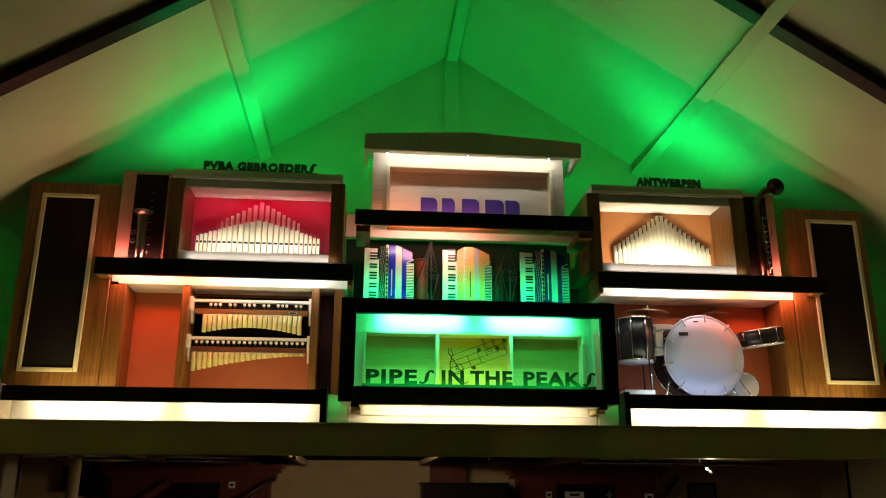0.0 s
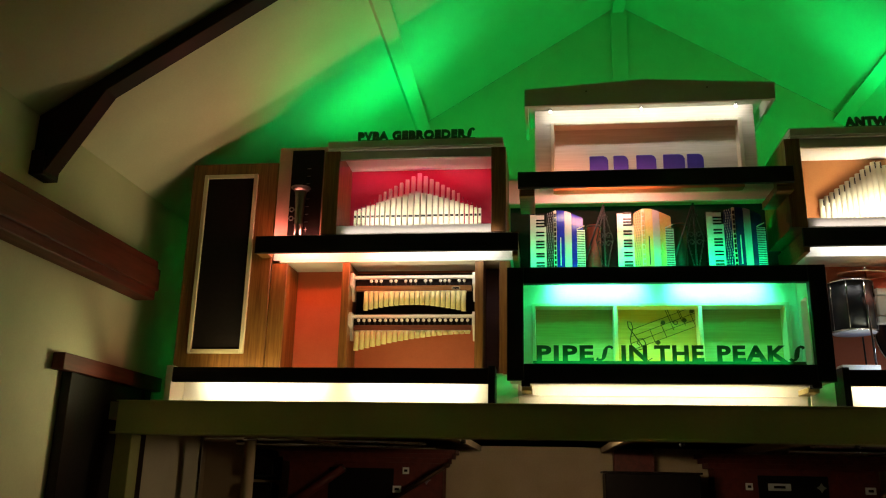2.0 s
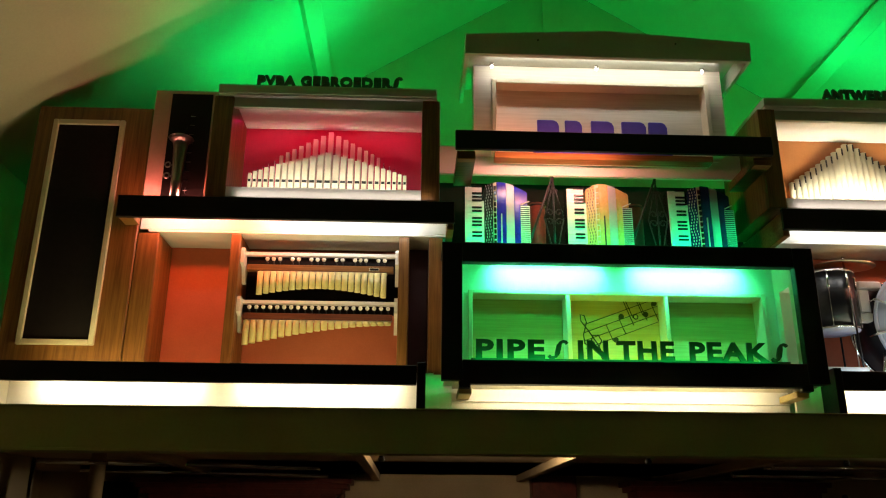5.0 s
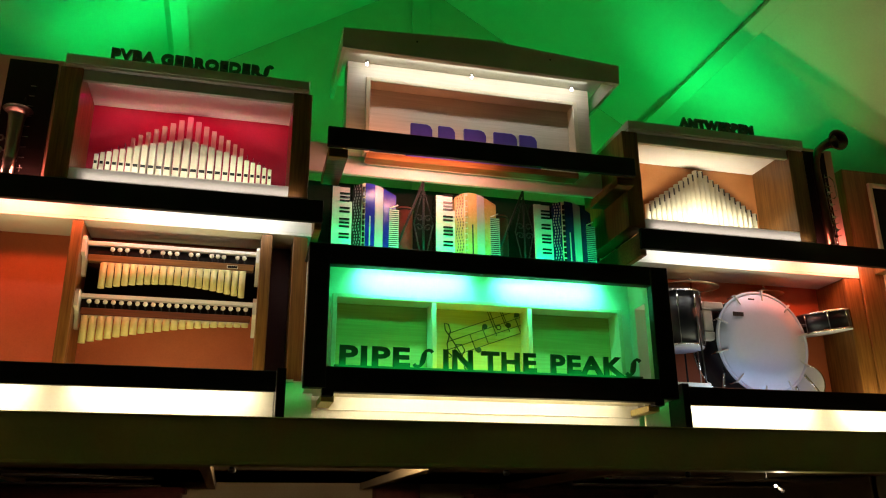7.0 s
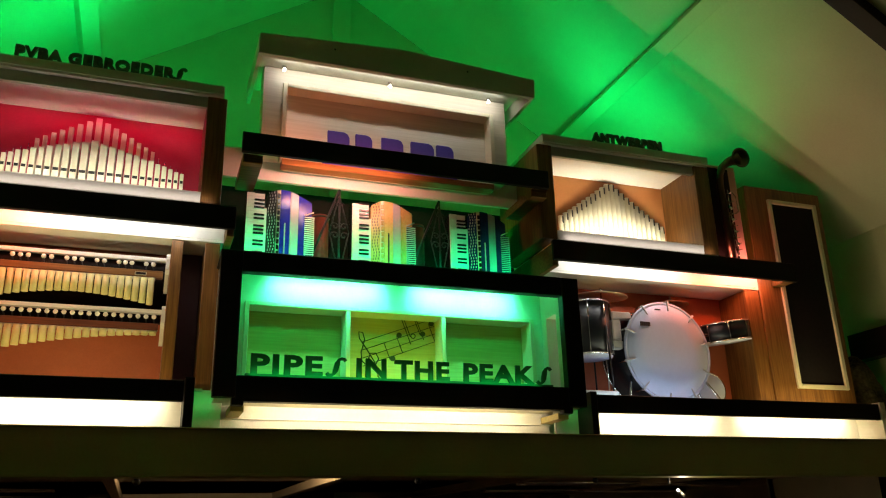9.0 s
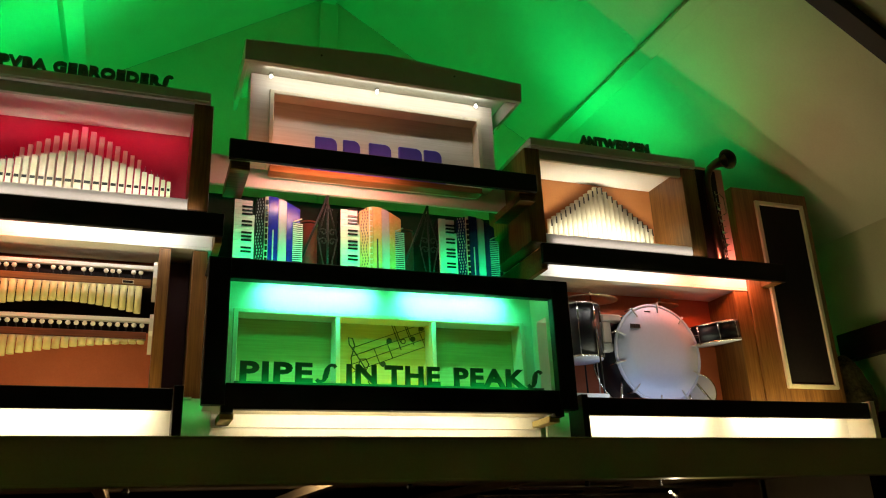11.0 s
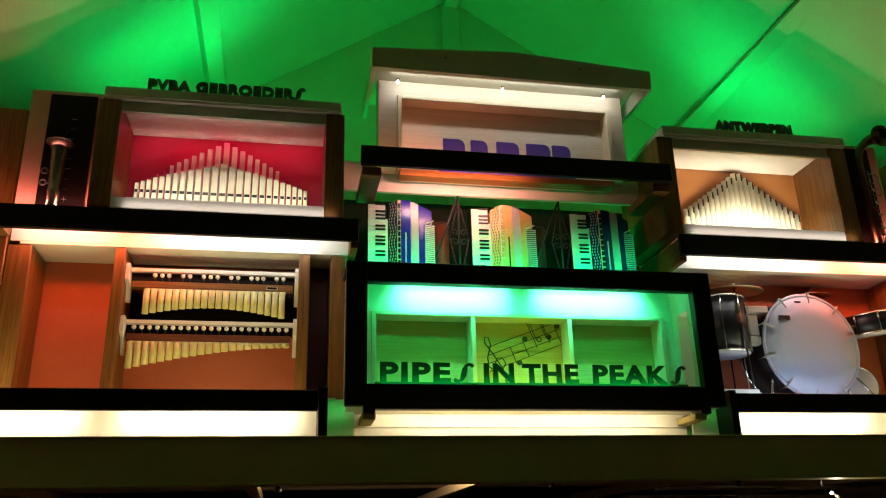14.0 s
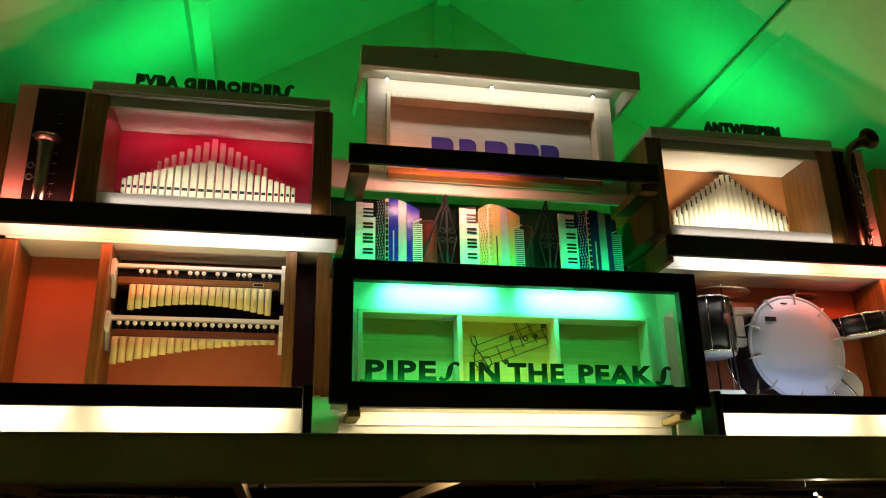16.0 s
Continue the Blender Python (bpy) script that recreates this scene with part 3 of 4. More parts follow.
def wide_shelf(s):
    f0, f1 = FASCIA[s]
    ob = thing("wide_shelf", "dark fronted shelf with a lit channel beneath", "shelf", "organ shelves")
    part("fascia", block(s * f0, s * f1, 0.14, 0.17, 3.296, 3.430, 0.003), "dark", ob, "dark stained fascia")
    part("top", block(s * (f0 + 0.045), s * 2.80, 0.171, 0.80, 3.414, 3.44, 0.002), "white", ob)
    part("soffit", block(s * (f0 + 0.045), s * 2.80, 0.32, 0.80, 3.268, 3.284, 0.002), "white", ob)
    part("channel_back", block(s * (f0 + 0.045), s * 2.85, 0.32, 0.335, 3.285, 3.41, 0), "white", ob)
    part("inner_end", block(s * (f0 + 0.004), s * (f0 + 0.044), 0.171, 0.80, 3.262, 3.41, 0.002), "oakx", ob, "oak end board")
    part("outer_end", block(s * 2.85, s * (f1 - 0.004), 0.171, 0.305, 3.300, 3.41, 0.002), "oakx", ob, "oak end board")
    return ob


def pipe_box(s):
    """The upper box that holds a row of pipes."""
    a0, a1, b0, b1 = BOX[s]
    r0, r1 = ROOF[s]
    ob = thing("pipe_box", "oak framed box with painted back and pale sill", "cabinet", "pipe boxes")
    part("outer_side", block(s * b0, s * b1, 0.16, 0.80, 3.442, 4.108, 0.003), "oak", ob)
    part("inner_side", block(s * a0, s * a1, 0.16, 0.80, 3.442, 4.108, 0.003), "oak", ob)
    part("back", block(s * (a1 + 0.001), s * (b0 - 0.001), 0.57, 0.59, 3.442, 4.14, 0), "red_lit" if s < 0 else "warm_lit", ob)
    part("sill", block(s * (a1 + 0.001), s * (b0 - 0.001), 0.162, 0.19, 3.442, 3.506, 0.002), "white", ob)
    part("header", block(s * (a1 + 0.001), s * (b0 - 0.001), 0.172, 0.20, 4.042, 4.108, 0.002), "grey", ob)
    part("lining", block(s * (a1 + 0.001), s * (b0 - 0.001), 0.201, 0.57, 4.096, 4.106, 0), "white", ob)
    part("roof", block(s * r0, s * r1, 0.142, 0.82, 4.124, 4.182, 0.003), "grey", ob, "grey painted roof board")
    part("roof_edge", block(s * (r0 + 0.004), s * (r1 - 0.004), 0.147, 0.80, 4.109, 4.123, 0.001), "white", ob)
    return ob


def outer_panel(s):
    p0, p1 = PANEL[s]
    ob = thing("instrument_panel", "rose panel with a black backing board", "panel", "instrument panels")
    part("panel", block(s * p0, s * p1, 0.245, 0.305, 3.442, 4.185, 0.003), "rose", ob)
    part("backing", block(s * (p0 + 0.030), s * (p0 + (0.28 if s < 0 else 0.232)), 0.23, 0.244, 3.442, 4.155, 0.002), "blackp", ob, "black backing board")
    return ob


for s in (-1, 1):
    base(s), speaker(s), bay(s), wide_shelf(s), pipe_box(s), outer_panel(s)

# centre case
CX = 0.018
case = thing("sign_case", "black framed showcase with green lit cream interior", "showcase")
for s in (-1, 1):
    part("stile", block(CX + s * 0.948, CX + s * 1.062, 0.0, 0.06, 2.345, 3.127, 0.003), "dark", case)
    part("foot", block(CX + s * 0.905, CX + s * 0.965, 0.0, 0.06, 2.305, 2.344, 0.003), "dark", case)
    part("bracket", block(CX + s * 0.895, CX + s * 0.965, 0.061, 0.29, 2.280, 2.316, 0.003), "lime", case, "pale veneered bracket")
    bm = block(CX + s * 0.958, CX + s * 1.045, 0.061, 0.12, 2.345, 3.112, 0)
    slab(bm, CX + s * 0.958, CX + s * 1.045, 0.25, 0.62, 2.345, 3.112)
    slab(bm, CX + s * 0.958, CX + s * 1.045, 0.12, 0.25, 2.345, 2.48)
    slab(bm, CX + s * 0.958, CX + s * 1.045, 0.12, 0.25, 2.93, 3.112)
    part("side", bm, "white", case)
part("top_rail", block(CX - 0.947, CX + 0.947, 0.0, 0.06, 3.012, 3.127, 0.003), "dark", case)
part("bottom_rail", block(CX - 0.947, CX + 0.947, 0.0, 0.06, 2.325, 2.456, 0.003), "dark", case)
part("top", block(CX - 1.06, CX + 1.06, 0.061, 0.80, 3.113, 3.126, 0.002), "dark", case)
part("floor", block(CX - 0.957, CX + 0.957, 0.061, 0.60, 2.345, 2.44, 0), "white", case)
part("header", block(CX - 0.957, CX + 0.957, 0.32, 0.34, 2.918, 3.112, 0), "white", case)
for s in (-1, 1):
    part("cheek", block(CX + s * 0.89, CX + s * 0.957, 0.32, 0.34, 2.441, 2.917, 0), "white", case)
part("back", block(CX - 0.889, CX + 0.889, 0.44, 0.46, 2.441, 2.94, 0), "lime", case)
bm = bmesh.new()
for a, b, c, d in ((-0.895, -0.868, 2.441, 2.935), (0.868, 0.895, 2.441, 2.935), (-0.868, 0.868, 2.912, 2.935)):
    slab(bm, CX + a, CX + b, 0.30, 0.44, c, d, 0.003)
part("inner_frame", bm, "trim", case, "ivory inner frame")
for dx in (-0.282, 0.308):
    part("divider", block(dx - 0.013, dx + 0.013, 0.302, 0.439, 2.442, 2.911, 0.002), "trim", case)
board = thing("centre_plinth", "cream plinth board under the centre case", "plinth")
part("board", block(-0.974, 0.974, 0.30, 0.32, BT, 2.344, 0.002), "white", board)
part("lath", block(-0.974, 0.974, 0.285, 0.299, 2.270, 2.276, 0.001), "white", board)

# niche and centre shelf
niche = thing("accordion_niche", "dark niche under a white lintel", "niche")
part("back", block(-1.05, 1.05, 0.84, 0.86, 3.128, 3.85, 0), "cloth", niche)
part("lintel", block(-1.05, 1.05, 0.50, 0.53, 3.77, 3.97, 0.003), "white", niche)
shelf = thing("name_shelf", "dark fronted shelf on oak brackets under the name board", "shelf")
part("fascia", block(-0.966, 0.960, 0.05, 0.082, 3.738, 3.860, 0.003), "dark", shelf, "dark stained fascia")
part("board", block(-0.95, 0.95, 0.083, 0.20, 3.80, 3.82, 0.002), "oakx", shelf)
for s in (-1, 1):
    part("bracket", block(s * 0.845, s * 0.956, 0.083, 0.4985, 3.682, 3.737, 0.003), "oakx", shelf, "oak bracket")

# name board with its little roof
nb = thing("name_board", "pale veneered name board in an ivory frame", "sign")
bm = bmesh.new()
for a, b, c, d in ((-0.838, -0.705, 3.872, 4.455), (0.685, 0.790, 3.872, 4.455), (-0.705, 0.685, 4.34, 4.455)):
    slab(bm, a, b, 0.30, 0.45, c, d, 0)
part("board", bm, "pale", nb)
bm = bmesh.new()
for a, b, c, d in ((-0.721, -0.693, 3.84, 4.350), (0.668, 0.697, 3.84, 4.350), (-0.693, 0.668, 4.322, 4.350)):
    slab(bm, a, b, 0.282, 0.385, c, d, 0.003)
part("frame", bm, "trim", nb, "ivory frame")
part("apron", block(-0.705, 0.685, 0.301, 0.384, 3.80, 3.838, 0), "oakx", nb)
part("panel", block(-0.693, 0.668, 0.385, 0.40, 3.80, 4.325, 0), "pale", nb)
for a, b in ((-0.431, -0.293), (-0.253, -0.145), (-0.085, 0.060), (0.112, 0.268), (0.286, 0.404)):
    bm = prism([(a, 3.90), (b - 0.03, 3.90), (b - 0.006, 3.925), (b, 3.96), (b, 4.03), (b - 0.012, 4.055), (b - 0.035, 4.066), (a, 4.066)], 0.290, 0.312, 0.003)
    part("sign_block", bm, "purple", nb, "violet-blue sign block")
part("sign_rail", block(-0.46, 0.43, 0.290, 0.312, 3.841, 3.899, 0.002), "purple", nb, "violet-blue base of the sign blocks")
roof = thing("little_roof", "grey painted low gabled roof over the name board", "roof")
part("fascia", prism([(-0.912, 4.352), (0.868, 4.345), (0.875, 4.481), (-0.03, 4.540), (-0.910, 4.490)], -0.01, 0.02, 0.003), "grey", roof)
for a in (-0.911, 0.847):
    part("side_fascia", block(a, a + 0.025, 0.021, 0.62, 4.352, 4.480, 0.002), "grey", roof)
part("soffit", block(-0.88, 0.845, 0.021, 0.62, 4.456, 4.468, 0), "grey", roof)
part("covering", prism([(-0.905, 4.47), (0.87, 4.469), (0.87, 4.476), (-0.03, 4.534), (-0.905, 4.485)], 0.021, 0.62), "grey", roof)
for rx in (-0.46, 0.40):
    part("screw", rod(bmesh.new(), (rx, -0.015, 4.455), (rx, -0.009, 4.455), 0.006, n=8), "slot", roof)
for rx in (-0.72, -0.035, 0.66):
    b = thing("spot_bulb", "small lit bulb under the little roof", "lamp", "roof bulbs")
    part("holder", rod(bmesh.new(), (rx, 0.27, 4.4555), (rx, 0.27, 4.434), 0.014), "chrome", b)
    part("bulb", rod(bmesh.new(), (rx, 0.27, 4.435), (rx, 0.27, 4.424), 0.011, 0.008), "glow", b)

# letters
sign = thing("letter_sign", "dark standing letters reading PIPES IN THE PEAKS", "sign")
for w, x0, x1 in (("PIPE", -0.843, -0.452), ("IN", -0.262, -0.089), ("THE", -0.040, 0.290), ("PEAK", 0.378, 0.836)):
    lettering("word", w, "letter", x0, 0.178, 2.4985, 0.110, x1 - x0, 0.014, 0.038, sign)


def swash(x0, x1, parent, z=2.506, h=0.094, y=0.171):
    """The long leaning S of the sign: a hook, a steep stroke and a hook back."""
    path = [Vector((x0 + (x1 - x0) * u, z + h * v)) for u, v in ((0, 0.14), (0.08, 0.03), (0.22, 0), (0.36, 0.07), (0.45, 0.28), (0.55, 0.72), (0.64, 0.93), (0.78, 1), (0.92, 0.97), (1, 0.86))]
    lo, hi = [], []
    for i, q in enumerate(path):
        d = (path[min(i + 1, 9)] - path[max(i - 1, 0)]).normalized()
        w = 0.0085 + (0.006 if 3 < i < 6 else 0)
        lo.append((q.x - d.y * w, q.y + d.x * w))
        hi.append((q.x + d.y * w, q.y - d.x * w))
    return part("word", prism(lo + hi[::-1], y, y + 0.014), "letter", parent)


part("base_strip", block(-0.87, 0.95, 0.164, 0.192, 2.4405, 2.498, 0.001), "letter", sign)
swash(-0.430, -0.322, sign)
swash(0.852, 0.945, sign)
for words, x0, x1, who in (("PVBA GEBROEDERS", -2.200, -1.300, "west"), ("ANTWERPEN", 1.388, 1.95, "east")):
    t = thing("letter_sign", "black letters standing on a rail, reading " + words, "sign")
    end = 0.058 if words[-1] == "S" else 0.0
    lettering("word", words[:-1] if end else words, "letter", x0, 0.185, 4.198, 0.075, x1 - x0 - end, 0.02, 0.055, t)
    if end:
        swash(x1 - 0.068, x1, t, 4.201, 0.072, 0.175)
    part("rail", block(x0 - 0.01, x1 + 0.01, 0.173, 0.197, 4.183, 4.199, 0), "letter", t)

# music drawn on the back of the case
music = thing("music_motif", "dark painted stave with clef and notes", "sign")
ca, sa = 1.28 * math.cos(0.36), 1.28 * math.sin(0.36)
mt = lambda u, v: (0.055 + u * ca - v * sa, 0.4365, 2.772 + u * sa + v * ca)
for k in range(4):
    v = (k - 1.5) * 0.036
    part("line", rod(bmesh.new(), mt(-0.20 + 0.012 * k, v), mt(0.21, v), 0.0022, n=6), "letter", music)
for u in (0.06, 0.13):
    part("bar", rod(bmesh.new(), mt(u, -0.03), mt(u, 0.10), 0.0025, n=6), "letter", music)
for u, v, full in ((-0.05, -0.065, 1), (0.02, 0.03, 1), (0.085, 0.005, 0), (0.135, 0.0, 1), (0.195, 0.035, 1)):
    m = Matrix.Translation(mt(u, v)) @ Matrix.Rotation(radians(90), 4, "X")
    part("note", turned([(0.0165, -0.003), (0.0165, 0.003)], m, 14) if full else hoop(0.014, 0.003, m, 16, 6), "letter", music)
    part("stem", rod(bmesh.new(), mt(u - 0.014, v), mt(u - 0.014, v + 0.085 * (1 if v < 0.02 else -1)), 0.0025, n=6), "letter", music)
CLEF = ((-0.125, -0.135), (-0.150, -0.140), (-0.158, -0.120), (-0.145, -0.105), (-0.150, -0.05), (-0.165, 0.02), (-0.180, 0.075), (-0.172, 0.105), (-0.155, 0.095), (-0.158, 0.06), (-0.195, 0.01), (-0.205, -0.03), (-0.185, -0.065), (-0.150, -0.068), (-0.125, -0.045), (-0.130, -0.015), (-0.155, -0.008), (-0.170, -0.028), (-0.160, -0.045))
pts = [mt(u + 0.01, v) for u, v in CLEF]
part("clef", tube(pts, 0.0038, 6), "letter", music)

# ---- pipes ----
rank = thing("wooden_pipe_rank", "rank of ivory square wooden organ pipes in a peaked row", "organ pipes")
n = 25
edges = [-2.262]
for i in range(n):
    edges.append(edges[-1] + 0.030 + 0.018 * (1 - abs(i - 12) / 12))
k = (2.262 - 1.250) / (edges[-1] - edges[0])
for i in range(n):
    a, b = -2.262 + (edges[i] + 2.262) * k, -2.262 + (edges[i + 1] + 2.262) * k
    u = abs(i - 12) / 12
    top = 3.716 + 0.150 * (1 - u) + 0.003 * math.sin(i * 2.7)
    w = (b - a) - 0.010
    bm = bmesh.new()
    slab(bm, a, a + w, 0.43, 0.43 + w, 3.445, top, 0.002)
    p = part("pipe", bm, "ivory", rank)
    part("mouth", block(a + 0.003, a + w - 0.003, 0.427, 0.4295, 3.655, 3.672, 0), "slot", p)
    top2 = 3.765 + 0.275 * max(0, 1 - u) ** 1.15
    if u < 0.62:
        part("tall_pipe", slab(bmesh.new(), a + 0.007, a + w - 0.001, 0.485, 0.485 + w * 0.8, 3.445, top2, 0.002), "ivory", rank)
    part("tuning_rod", rod(bmesh.new(), (a + w / 2, 0.50, 3.5), (a + w / 2, 0.50, top2 - 0.01 if u >= 0.62 else top + 0.03), 0.0035, n=6), "chrome", rank)
part("windchest", block(-2.30, -1.20, 0.38, 0.52, 3.442, 3.47, 0.002), "white", rank)

rank = thing("metal_pipe_rank", "rank of white round organ pipes with tuning slots", "organ pipes")
for i in range(22):
    u = abs(i - 10.5) / 10.5
    x = 1.282 + i * (2.112 - 1.282) / 21
    top = 3.762 + 0.303 * (1 - u) ** 1.05
    r = 0.0180 + 0.0012 * (1 - u)
    bm = rod(bmesh.new(), (x, 0.52, 3.445), (x, 0.52, top), r, r, 14)
    p = part("pipe", bm, "ivory", rank)
    part("tuning_slot", block(x + 0.004, x + 0.0125, 0.52 - r - 0.003, 0.52 - r + 0.012, top - 0.055, top - 0.006, 0), "slot", p)
    if i % 2 == 0:
        part("tuning_rod", rod(bmesh.new(), (x + 0.012, 0.545, 3.5), (x + 0.012, 0.545, top + 0.012), 0.006, n=8), "ivory", rank)
part("windchest", block(1.07, 2.17, 0.44, 0.56, 3.442, 3.47, 0.002), "white", rank)


# ---- chimes ----
def chimes(x0, x1, zr, tx0, tx1, count, knobs, low, label, wood="reed"):
    """A pipe chime unit: white rail and brackets, knobs, wood bar, hanging tubes."""
    ob = thing("tube_chimes", label, "chimes", "chime units")
    part("rail", block(x0 + 0.02, x1 - 0.02, 0.40, 0.44, zr - 0.022, zr, 0.002), "white", ob, "white painted rail")
    for x, s in ((x0, 1), (x1, -1)):
        bm = bmesh.new()
        ring = [(0.345, zr - 0.012), (0.36, zr + 0.012), (0.44, zr + 0.012), (0.44, zr - 0.085), (0.47, zr - 0.11), (0.47, zr - 0.19), (0.44, zr - 0.19), (0.40, zr - 0.10), (0.345, zr - 0.085)]
        a = [bm.verts.new((x, y, z)) for y, z in ring]
        b = [bm.verts.new((x + s * 0.02, y, z)) for y, z in ring]
        bm.faces.new(a)
        bm.faces.new(b[::-1])
        for i in range(len(ring)):
            j = (i + 1) % len(ring)
            bm.faces.new((a[i], a[j], b[j], b[i]))
        part("bracket", bm, "white", ob, "white painted bracket")
    part("damper_board", block(x0 + 0.022, x1 - 0.022, 0.43, 0.445, zr - 0.075, zr - 0.023, 0.001), "blackp", ob)
    part("wood_bar", block(x0 + 0.03, x1 - 0.03, 0.395, 0.44, zr - 0.118, zr - 0.080, 0.003), wood, ob, "brown wooden bar")
    part("lower_lath", block(tx0 - 0.01, tx1 + 0.02, 0.40, 0.425, zr - 0.130, zr - 0.119, 0.001), "ivory", ob)
    for u in knobs:
        x = x0 + u * (x1 - x0)
        part("knob", turned([(0.001, -0.0135), (0.0095, -0.0095), (0.0135, 0), (0.0095, 0.0095), (0.001, 0.0135)], pose(x, 0.40, zr - 0.043), 12), "white", ob)
        part("hammer", rod(bmesh.new(), (x, 0.405, zr - 0.056), (x + 0.004, 0.405, zr - 0.082), 0.0045, n=6), "iron", ob)
    for i in range(count):
        u = i / (count - 1)
        x = tx0 + u * (tx1 - tx0)
        bm = rod(bmesh.new(), (x, 0.405, low(u)), (x, 0.405, zr - 0.125), 0.455 * (tx1 - tx0) / (count - 1), n=14)
        part("tube", bm, "tubew", ob)
    return ob


groups = [0.16, 0.20, 0.24, 0.32, 0.36, 0.44, 0.48, 0.52, 0.60, 0.64, 0.72, 0.755, 0.79, 0.87, 0.91]
chimes(-2.243, -1.295, 3.178, -2.128, -1.384, 20, groups, lambda u: 2.955 - 0.048 * abs(2 * u - 0.95) ** 1.8, "upper chime unit with short ivory tubes on a white rail", "oakx")
chimes(-2.243, -1.295, 2.876, -2.188, -1.352, 21, [0.07 + i * 0.0435 for i in range(21)], lambda u: 2.604 + 0.128 * (1 - (1 - u) ** 1.7), "lower chime unit with graded ivory tubes on a white rail")
ob = thing("maker_plate", "small plain maker's plate on the upper chime bar", "plate")
part("plate", block(-1.47, -1.415, 0.392, 0.3945, 3.069, 3.083, 0), "blackp", ob)
part("rim", block(-1.473, -1.412, 0.3935, 0.3948, 3.066, 3.086, 0), "trim", ob)
ob = thing("chime_back_board", "black board behind the upper chimes", "board")
part("board", block(-2.244, -1.294, 0.585, 0.60, 2.90, 3.24, 0.002), "blackp", ob)


# ---- accordions ----
def accordion(x, front, panel, label):
    ob = thing("accordion", label, "accordion", "accordions in the niche", at=(x, 0.455, 3.1275))
    H = 0.54
    part("key_bed", slab(bmesh.new(), 0.0, 0.112, 0.012, 0.10, 0.0, H, 0.004), "keyb", ob)
    bm = bmesh.new()
    bk = bmesh.new()
    count = 22
    for i in range(count):
        z = 0.006 + i * (H - 0.012) / count
        slab(bm, 0.002, 0.123 if i < 0.8 * count else 0.108, -0.002, 0.012, z, z + (H - 0.012) / count - 0.0016)
        if i % 7 not in (2, 6):
            zz = z + (H - 0.012) / count
            slab(bk, 0.046, 0.108, -0.011, -0.001, zz - 0.0056, zz + 0.0056, 0.001)
    tagged(part("white_keys", bm, "keyw", ob, "white piano keys"), kind="stuff")
    tagged(part("black_keys", bk, "keyb", ob, "black piano keys"), kind="stuff")

    def wedge(x0, y0, x1, y1, deep, z0, z1, z2, name, mat, text=""):
        """An upright body with a slanting plan and a sloping top."""
        w = bmesh.new()
        plan = ((x0, y0), (x1, y1), (x1, deep), (x0, deep))
        a = [w.verts.new((px, py, z0)) for px, py in plan]
        b = [w.verts.new((px, py, z1 if i in (0, 3) else z2)) for i, (px, py) in enumerate(plan)]
        w.faces.new(a[::-1])
        w.faces.new(b)
        for i in range(4):
            j = (i + 1) % 4
            w.faces.new((a[i], a[j], b[j], b[i]))
        bmesh.ops.bevel(w, geom=w.edges[:], offset=0.004, segments=2, affect="EDGES")
        return part(name, w, mat, ob, text)

    wedge(0.125, 0.002, 0.178, -0.030, 0.12, 0.0, H - 0.008, H + 0.016, "grille", panel, "fretted grille")
    fr = bmesh.new()
    for i in range(26):
        z = 0.02 + i * 0.0205
        for u in (0.22, 0.48, 0.76):
            px, py = 0.125 + (u + 0.10 * math.sin(i * 0.9)) * 0.053, 0.002 - (u + 0.10 * math.sin(i * 0.9)) * 0.032
            slab(fr, px - 0.0022, px + 0.0022, py - 0.006, py + 0.002, z, z + 0.012, 0.001)
    tagged(part("fretwork", fr, "slot" if panel == "gold" else "silverp", ob), kind="stuff")
    wedge(0.179, -0.031, 0.200, -0.034, 0.12, 0.0, H + 0.016, H + 0.019, "register_strip", "trim", "ivory register strip")
    sw = bmesh.new()
    for i in range(14):
        slab(sw, 0.182, 0.197, -0.040, -0.031, 0.02 + i * 0.037, 0.048 + i * 0.037, 0.002)
    tagged(part("register_block", sw, "keyb" if panel != "gold" else "gold", ob), kind="stuff")
    wedge(0.201, -0.034, 0.260, -0.034, 0.12, 0.0, H + 0.019, H + 0.014, "front_panel", front)
    part("emblem", slab(bmesh.new(), 0.226, 0.234, -0.038, -0.033, 0.12, 0.34, 0.001), "silverp" if panel != "gold" else "slot", ob, "plain bar in place of a maker's mark")
    wedge(0.261, -0.034, 0.312, -0.029, 0.12, 0.0, H + 0.013, H - 0.004, "stripe", "silverp", "silver pearl stripe")
    wedge(0.313, -0.028, 0.400, 0.004, 0.12, 0.0, H - 0.005, H - 0.035, "bass_panel", front)
    part("bass_trim", rod(bmesh.new(), (0.352, -0.028, H - 0.135), (0.410, 0.000, H - 0.100), 0.004, n=8), "keyw", ob)
    fins = bmesh.new()
    for i in range(30):
        z = 0.010 + i * 0.0132
        slab(fins, 0.352, 0.412, -0.024, 0.10, z, z + 0.0058)
    tagged(part("bellows_edge", fins, "keyw" if front == "blue" else "silverp", ob, "pale bellows edges"), kind="stuff")
    part("bellows_core", slab(bmesh.new(), 0.354, 0.408, -0.018, 0.10, 0.0, H - 0.135, 0.002), "keyb", ob)
    return ob


accordion(-0.886, "blue", "slot", "blue pearl accordion standing with its white keys outward")
accordion(-0.233, "gold", "gold", "gold pearl accordion standing with its white keys outward")
accordion(0.424, "navy", "navy", "dark navy accordion standing with its white keys outward")


